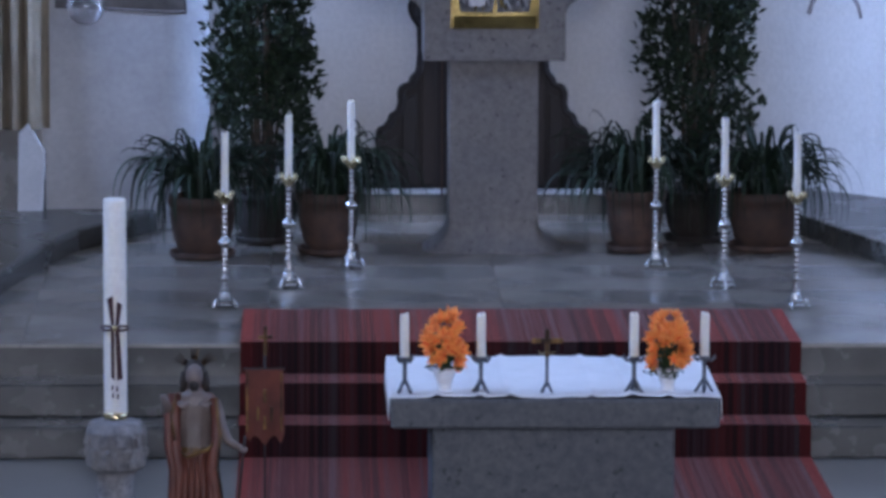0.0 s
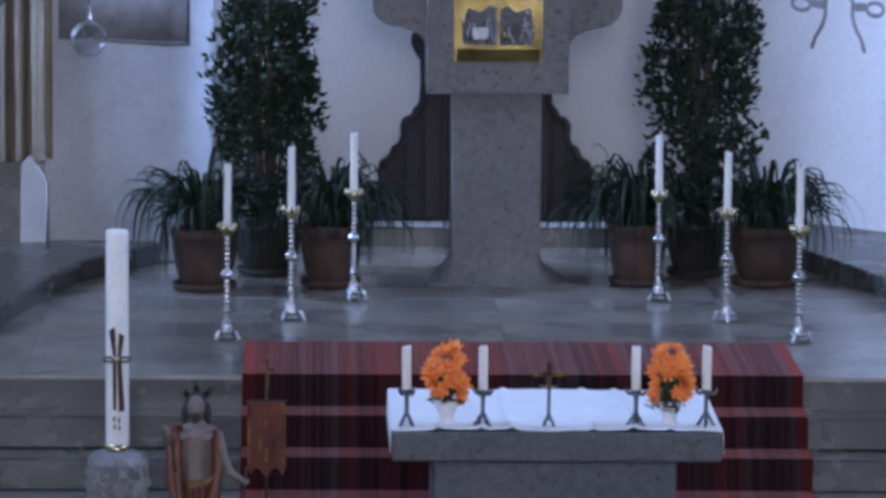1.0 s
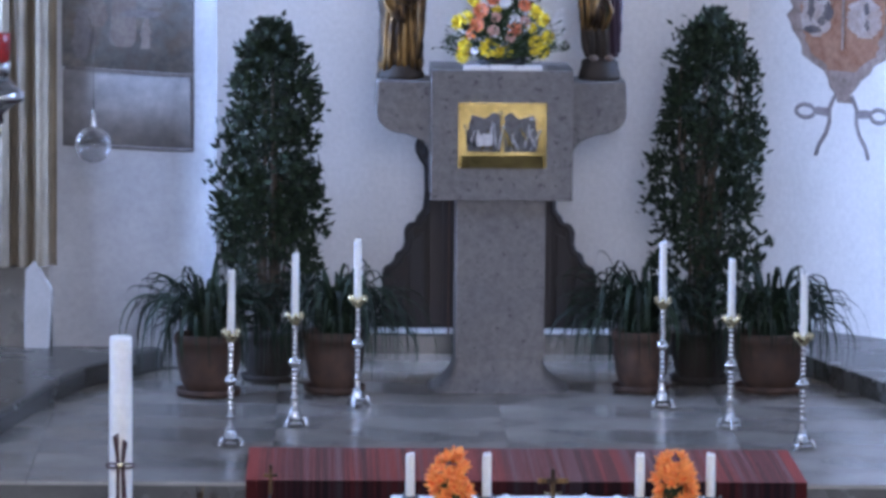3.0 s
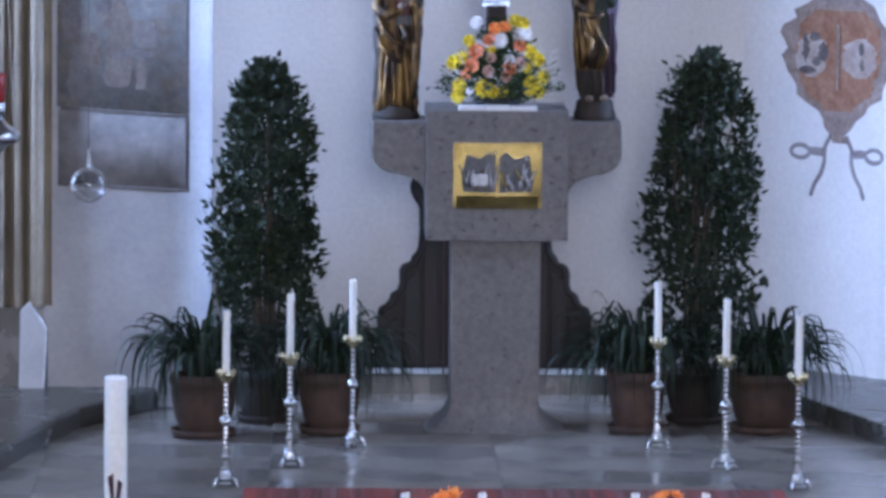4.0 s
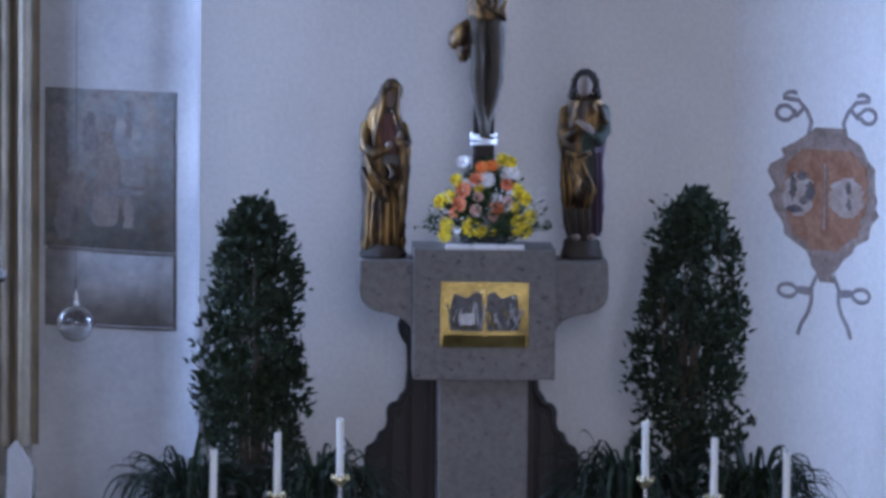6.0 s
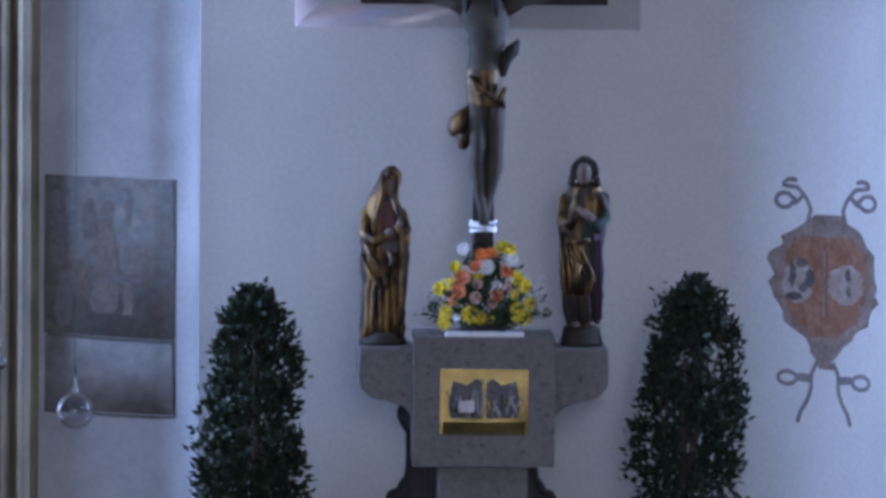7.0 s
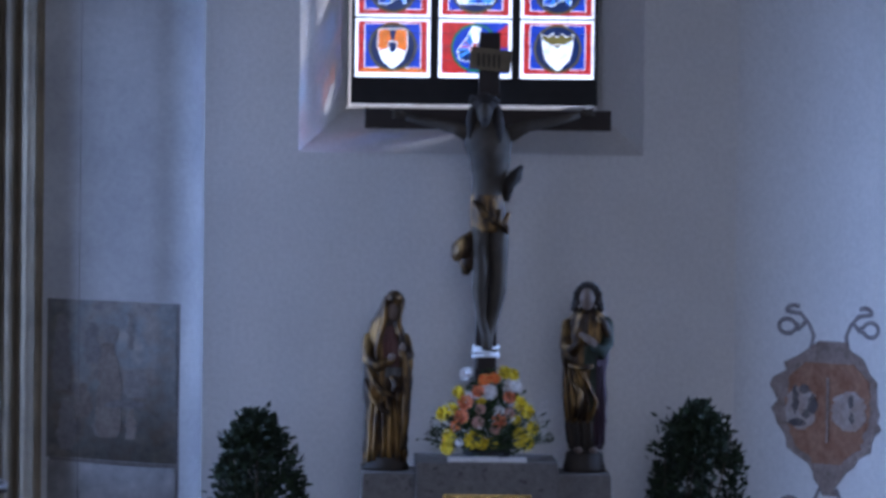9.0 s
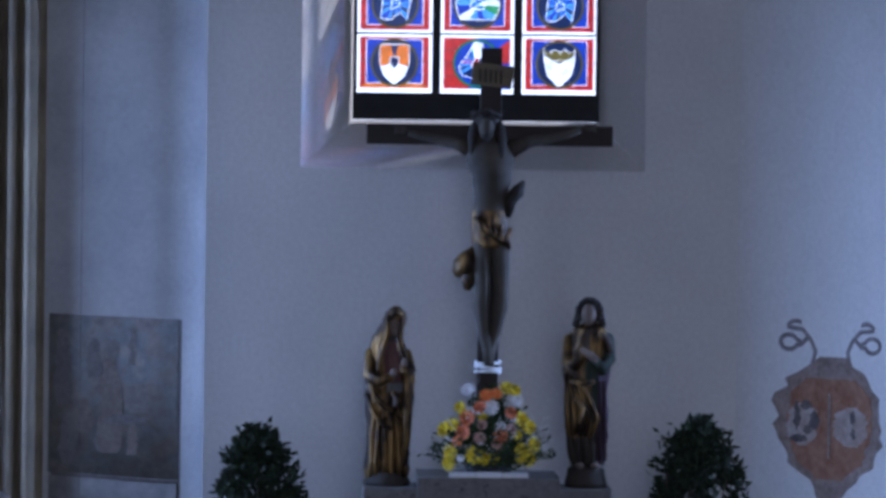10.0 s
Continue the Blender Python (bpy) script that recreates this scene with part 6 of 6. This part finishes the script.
on_candle("cross_beam", [(0.002, 0.41), (0.010, 0.52), (0.032, 0.505), (0.018, 0.41)], CANDLE_RED, 0.006)
on_candle("cross_beam", [(-0.017, 0.385), (-0.016, 0.17), (-0.002, 0.155), (-0.002, 0.385)], CANDLE_RED, 0.006)
on_candle("cross_beam", [(0.002, 0.385), (0.010, 0.155), (0.034, 0.16), (0.020, 0.385)], CANDLE_RED, 0.006)
for s in (-1, 1):
    part("cross_arm", tube([(s * 0.004, -0.062, 0.397), (s * 0.03, -0.058, 0.408), (s * 0.055, -0.045, 0.404), (s * 0.064, -0.04, 0.397), (s * 0.055, -0.045, 0.388), (s * 0.03, -0.058, 0.386), (s * 0.004, -0.062, 0.397)], 0.006, 6), CANDLE_RED, pc)
bm = bmesh.new()
ball(bm, (0, -0.060, 0.397), (0.016, 0.010, 0.016))
part("boss", bm, BRASS, pc, smooth=True)
for k, (u, v) in enumerate(((-0.012, 0.12), (0.010, 0.115), (-0.010, 0.085), (0.012, 0.08))):
    on_candle("numeral_bar", [(u - 0.004, v - 0.012), (u + 0.004, v - 0.012), (u + 0.004, v + 0.012), (u - 0.004, v + 0.012)], CANDLE_RED, 0.002)

# ---- statue with a red cloak, and the banner ----
def risen_figure():
    bm = bmesh.new()
    at = (-0.530, 21.5, 0.0)
    rows = [(0.08, 0.0, 0, 0.10, 0.09), (0.20, 0.0, 0, 0.105, 0.085), (0.40, 0.0, 0, 0.108, 0.08), (0.56, 0.0, 0, 0.105, 0.078), (0.62, 0.0, 0, 0.085, 0.07), (0.70, 0.0, 0, 0.082, 0.066), (0.78, 0.0, 0, 0.092, 0.068), (0.825, 0, 0, 0.088, 0.058), (0.85, 0, 0, 0.045, 0.042), (0.88, 0, 0, 0.028, 0.03)]
    def coat(z, a):
        if z > 0.60:
            return 0 if 195 < a < 330 else 1
        return 2 if z > 0.585 else 1
    figure(bm, rows, at, 10, 0.05, 0.9, coat)
    def P(x, y, z):
        return (at[0] + x, at[1] + y, at[2] + z)
    ball(bm, P(0, -0.036, 0.915), (0.040, 0.042, 0.056), 0, 14)
    ball(bm, P(0, 0.0, 0.93), (0.048, 0.048, 0.052), 3, 14)
    for s in (-1, 1):
        tube([P(s * 0.04, -0.01, 0.93), P(s * 0.05, -0.015, 0.88), P(s * 0.052, -0.01, 0.83)], [0.018, 0.018, 0.008], 8, bm, 3)
    tube([P(-0.08, -0.01, 0.81), P(-0.115, -0.03, 0.74), P(-0.12, -0.08, 0.79), P(-0.135, -0.10, 0.84)], [0.030, 0.026, 0.020, 0.014], 10, bm, 0)
    tube([P(0.085, -0.01, 0.80), P(0.12, -0.03, 0.68), P(0.15, -0.06, 0.63), P(0.205, -0.08, 0.60)], [0.030, 0.026, 0.020, 0.014], 10, bm, 0)
    ball(bm, P(0.215, -0.085, 0.597), (0.018, 0.016, 0.016), 0, 8)
    tube([P(0.085, -0.045, 0.82), P(0.10, -0.07, 0.66), P(0.075, -0.085, 0.52), P(0.11, -0.08, 0.30), P(0.10, -0.07, 0.10)], [0.018, 0.022, 0.03, 0.022, 0.02], 8, bm, 1)
    tube([P(0.095, -0.065, 0.82), P(0.112, -0.085, 0.66), P(0.10, -0.105, 0.52), P(0.135, -0.10, 0.30)], [0.006, 0.007, 0.007, 0.006], 6, bm, 2)
    tube([P(-0.105, -0.03, 0.74), P(-0.10, -0.07, 0.62), P(-0.03, -0.095, 0.565), P(0.06, -0.095, 0.60), P(0.12, -0.08, 0.66)], [0.007, 0.008, 0.009, 0.008, 0.006], 6, bm, 2)
    for x, w in ((-0.075, 0.026), (-0.10, 0.022)):
        tube([P(x, -0.03, 0.835), P(x - 0.012, -0.06, 0.74), P(x - 0.01, -0.075, 0.62), P(x + 0.01, -0.085, 0.50), P(x, -0.08, 0.30), P(x - 0.005, -0.075, 0.09)], [w * 0.7, w, w, w, w, w * 0.8], 8, bm, 1)
    for k in range(6):
        x = -0.07 + 0.028 * k
        tube([P(x * 0.9, -0.075, 0.57), P(x, -0.092, 0.40), P(x * 1.1, -0.090, 0.22), P(x * 1.1, -0.092, 0.09)], [0.008, 0.014, 0.013, 0.015], 8, bm, 1)
    tube([P(-0.08, -0.05, 0.835), P(-0.10, -0.085, 0.74), P(-0.085, -0.10, 0.64)], [0.006, 0.007, 0.006], 6, bm, 2)
    for s in (-1, 1):
        tube([P(s * 0.022, -0.07, 0.80), P(s * 0.05, -0.068, 0.785), P(s * 0.07, -0.055, 0.80)], [0.010, 0.018, 0.012], 8, bm, 0)
    ball(bm, P(0, -0.066, 0.878), (0.022, 0.018, 0.026), 3, 10)
    # rays behind the head
    for a in (40, 90, 140):
        d = Vector((math.cos(radians(a)), 0, math.sin(radians(a))))
        p = Vector(P(0, 0.03, 0.93))
        for w in (-9, 0, 9):
            q = Vector((math.cos(radians(a + w)), 0, math.sin(radians(a + w))))
            tube([p + q * 0.04, p + q * 0.105], [0.007, 0.002], 5, bm, 2)
    # staff in the raised hand, and the foot
    tube([P(0.222, -0.09, 0.66), P(0.20, -0.095, 0.45), P(0.165, -0.10, 0.06)], 0.006, 8, bm, 3)
    lathe([(0.15, 0.0), (0.155, 0.03), (0.14, 0.06), (0.12, 0.085)], 16, bm, at)
    ob = part("statue_with_cloak", bm, [PALE_FLESH, ROBE_RED, GILT, HAIR], None, "", True)
    tagged(ob, "painted wooden statue in a red and gold cloak", "statue")


risen_figure()
ban = thing("banner_staff", (-0.225, 21.75, 0.0), "small red banner with pointed ends on a dark staff", "banner")
part("pole", tube([(0, 0.012, 0.03), (0, 0.012, 0.96)], 0.005, 10), DARK_WOOD, ban, smooth=True)
part("foot_plate", lathe([(0.09, 0), (0.09, 0.015), (0.03, 0.03), (0.012, 0.035)], 20), DARK_WOOD, ban, smooth=True)
part("top_cross", boxed((-0.004, 0.004, 0.96), (0.010, 0.018, 1.09)), GILT, ban, bevel=0.002)
part("top_cross_bar", boxed((-0.028, 0.003, 1.035), (0.034, 0.019, 1.048)), GILT, ban, bevel=0.002)
part("crossbar", tube([(-0.095, 0, 0.90), (0.09, 0, 0.90)], 0.005, 8), DARK_WOOD, ban, smooth=True)
o = [(-0.086, 0.897), (0.083, 0.897), (0.088, 0.61), (0.072, 0.565), (0.050, 0.60), (0.03, 0.595), (0.0, 0.555), (-0.03, 0.595), (-0.05, 0.60), (-0.068, 0.57), (-0.084, 0.60)]
bm = prism(o, "y", -0.008, -0.004)
for k in range(-4, 5):
    bmesh.ops.bisect_plane(bm, geom=bm.verts[:] + bm.edges[:] + bm.faces[:], plane_co=(0.018 * k, 0, 0), plane_no=(1, 0, 0))
for v in bm.verts:
    v.co.y += 0.007 * math.sin(75 * v.co.x) * (0.897 - v.co.z) / 0.3
bc = part("banner_cloth", bm, BANNER_CLOTH, ban, "dull red cloth with a pointed lower edge", smooth=False)
for x, z in ((0.0, 0.78), (-0.03, 0.70), (0.03, 0.70), (0.0, 0.66)):
    part("emblem_bar", boxed((x - 0.006, -0.018, z - 0.03), (x + 0.006, -0.0155, z + 0.03)), GILT, bc)
for x in (-0.078, 0.074):
    part("border", boxed((x - 0.004, -0.017, 0.62), (x + 0.004, -0.0150, 0.89)), GILT, bc)

# ---- hanging glass bowl and sanctuary lamp ----
gl = thing("hanging_glass_bowl", (-1.252, 27.0, 0), "clear blown glass globe hanging on a thin wire", "hanging lamp")
bm = bmesh.new()
ball(bm, (0, 0, 2.03), (0.100, 0.100, 0.098), 0, 32)
globe = part("globe", bm, CLEAR_GLASS, gl, "thin clear glass globe", smooth=True)
shell = globe.modifiers.new("shell", "SOLIDIFY")
shell.thickness = 0.0025
part("neck", lathe([(0.016, 2.126), (0.014, 2.15), (0.008, 2.20), (0.005, 2.23)], 12), CLEAR_GLASS, gl, smooth=True)
part("hook", tube([(0, 0, 2.225), (0.004, 0, 2.25), (0, 0, 2.275)], 0.004, 6), LEAD, gl)
part("wire", tube([(0, 0, 2.27), (0, 0, TOP)], 0.0013, 5), STEP_STONE, gl)

sl = thing("sanctuary_lamp", (-1.575, 24.0, 0), "silver hanging sanctuary lamp with a ruby glass", "hanging lamp")
part("bowl", lathe([(0.01, 2.40), (0.03, 2.41), (0.025, 2.45), (0.06, 2.48), (0.085, 2.50), (0.125, 2.51), (0.132, 2.53), (0.130, 2.56), (0.10, 2.575), (0.07, 2.60), (0.05, 2.63)], 26), SILVER, sl, smooth=True)
part("ruby_glass", lathe([(0.045, 2.70), (0.06, 2.72), (0.066, 2.84), (0.06, 2.845)], 20), RED_GLASS, sl, "ruby red glass", smooth=True)
part("glass_holder", lathe([(0.05, 2.62), (0.06, 2.66), (0.062, 2.70), (0.05, 2.705)], 20), SILVER, sl, smooth=True)
part("pendant", lathe([(0.004, 2.33), (0.016, 2.35), (0.02, 2.37), (0.010, 2.40)], 14), BRASS, sl, smooth=True)
for k in range(3):
    a = radians(30 + 120 * k)
    part("chain", tube([(0.115 * math.cos(a), 0.115 * math.sin(a), 2.55), (0.06 * math.cos(a), 0.06 * math.sin(a), 3.6), (0, 0, 4.4)], 0.004, 6), SILVER, sl)
part("suspension_wire", tube([(0, 0, 4.4), (0, 0, TOP)], 0.004, 6), SILVER, sl)

cab = thing("wall_cable", (0.79, BACK, 0), "thin white cable cover on the plaster wall", "cable")
part("cover", boxed((-0.006, -0.006, 3.70), (0.006, 0.0, 4.03)), PLASTER, cab, bevel=0.002)
part("cover", boxed((0.0065, -0.005, 3.70), (0.17, 0.0, 3.71)), PLASTER, cab)

# ---- limestone slabs of the platform ----
bm = boxed((-0.5, -0.5, -0.02), (0.5, 0.5, 0.0))
SX, SY = 1.25, 0.93
me_slab = bpy.data.meshes.new("slab")
for v in bm.verts:
    v.co.x *= SX - 0.003
    v.co.y *= SY - 0.003
bm.to_mesh(me_slab)
bm.free()
me_slab.materials.append(MARBLE)
for j in range(6):
    for i in range(8):
        x = -3.375 + SX * i
        y = 24.985 + SY * (j + 0.5)
        alike("slab", me_slab, plat, Matrix.Translation((x, y, PLATFORM)))
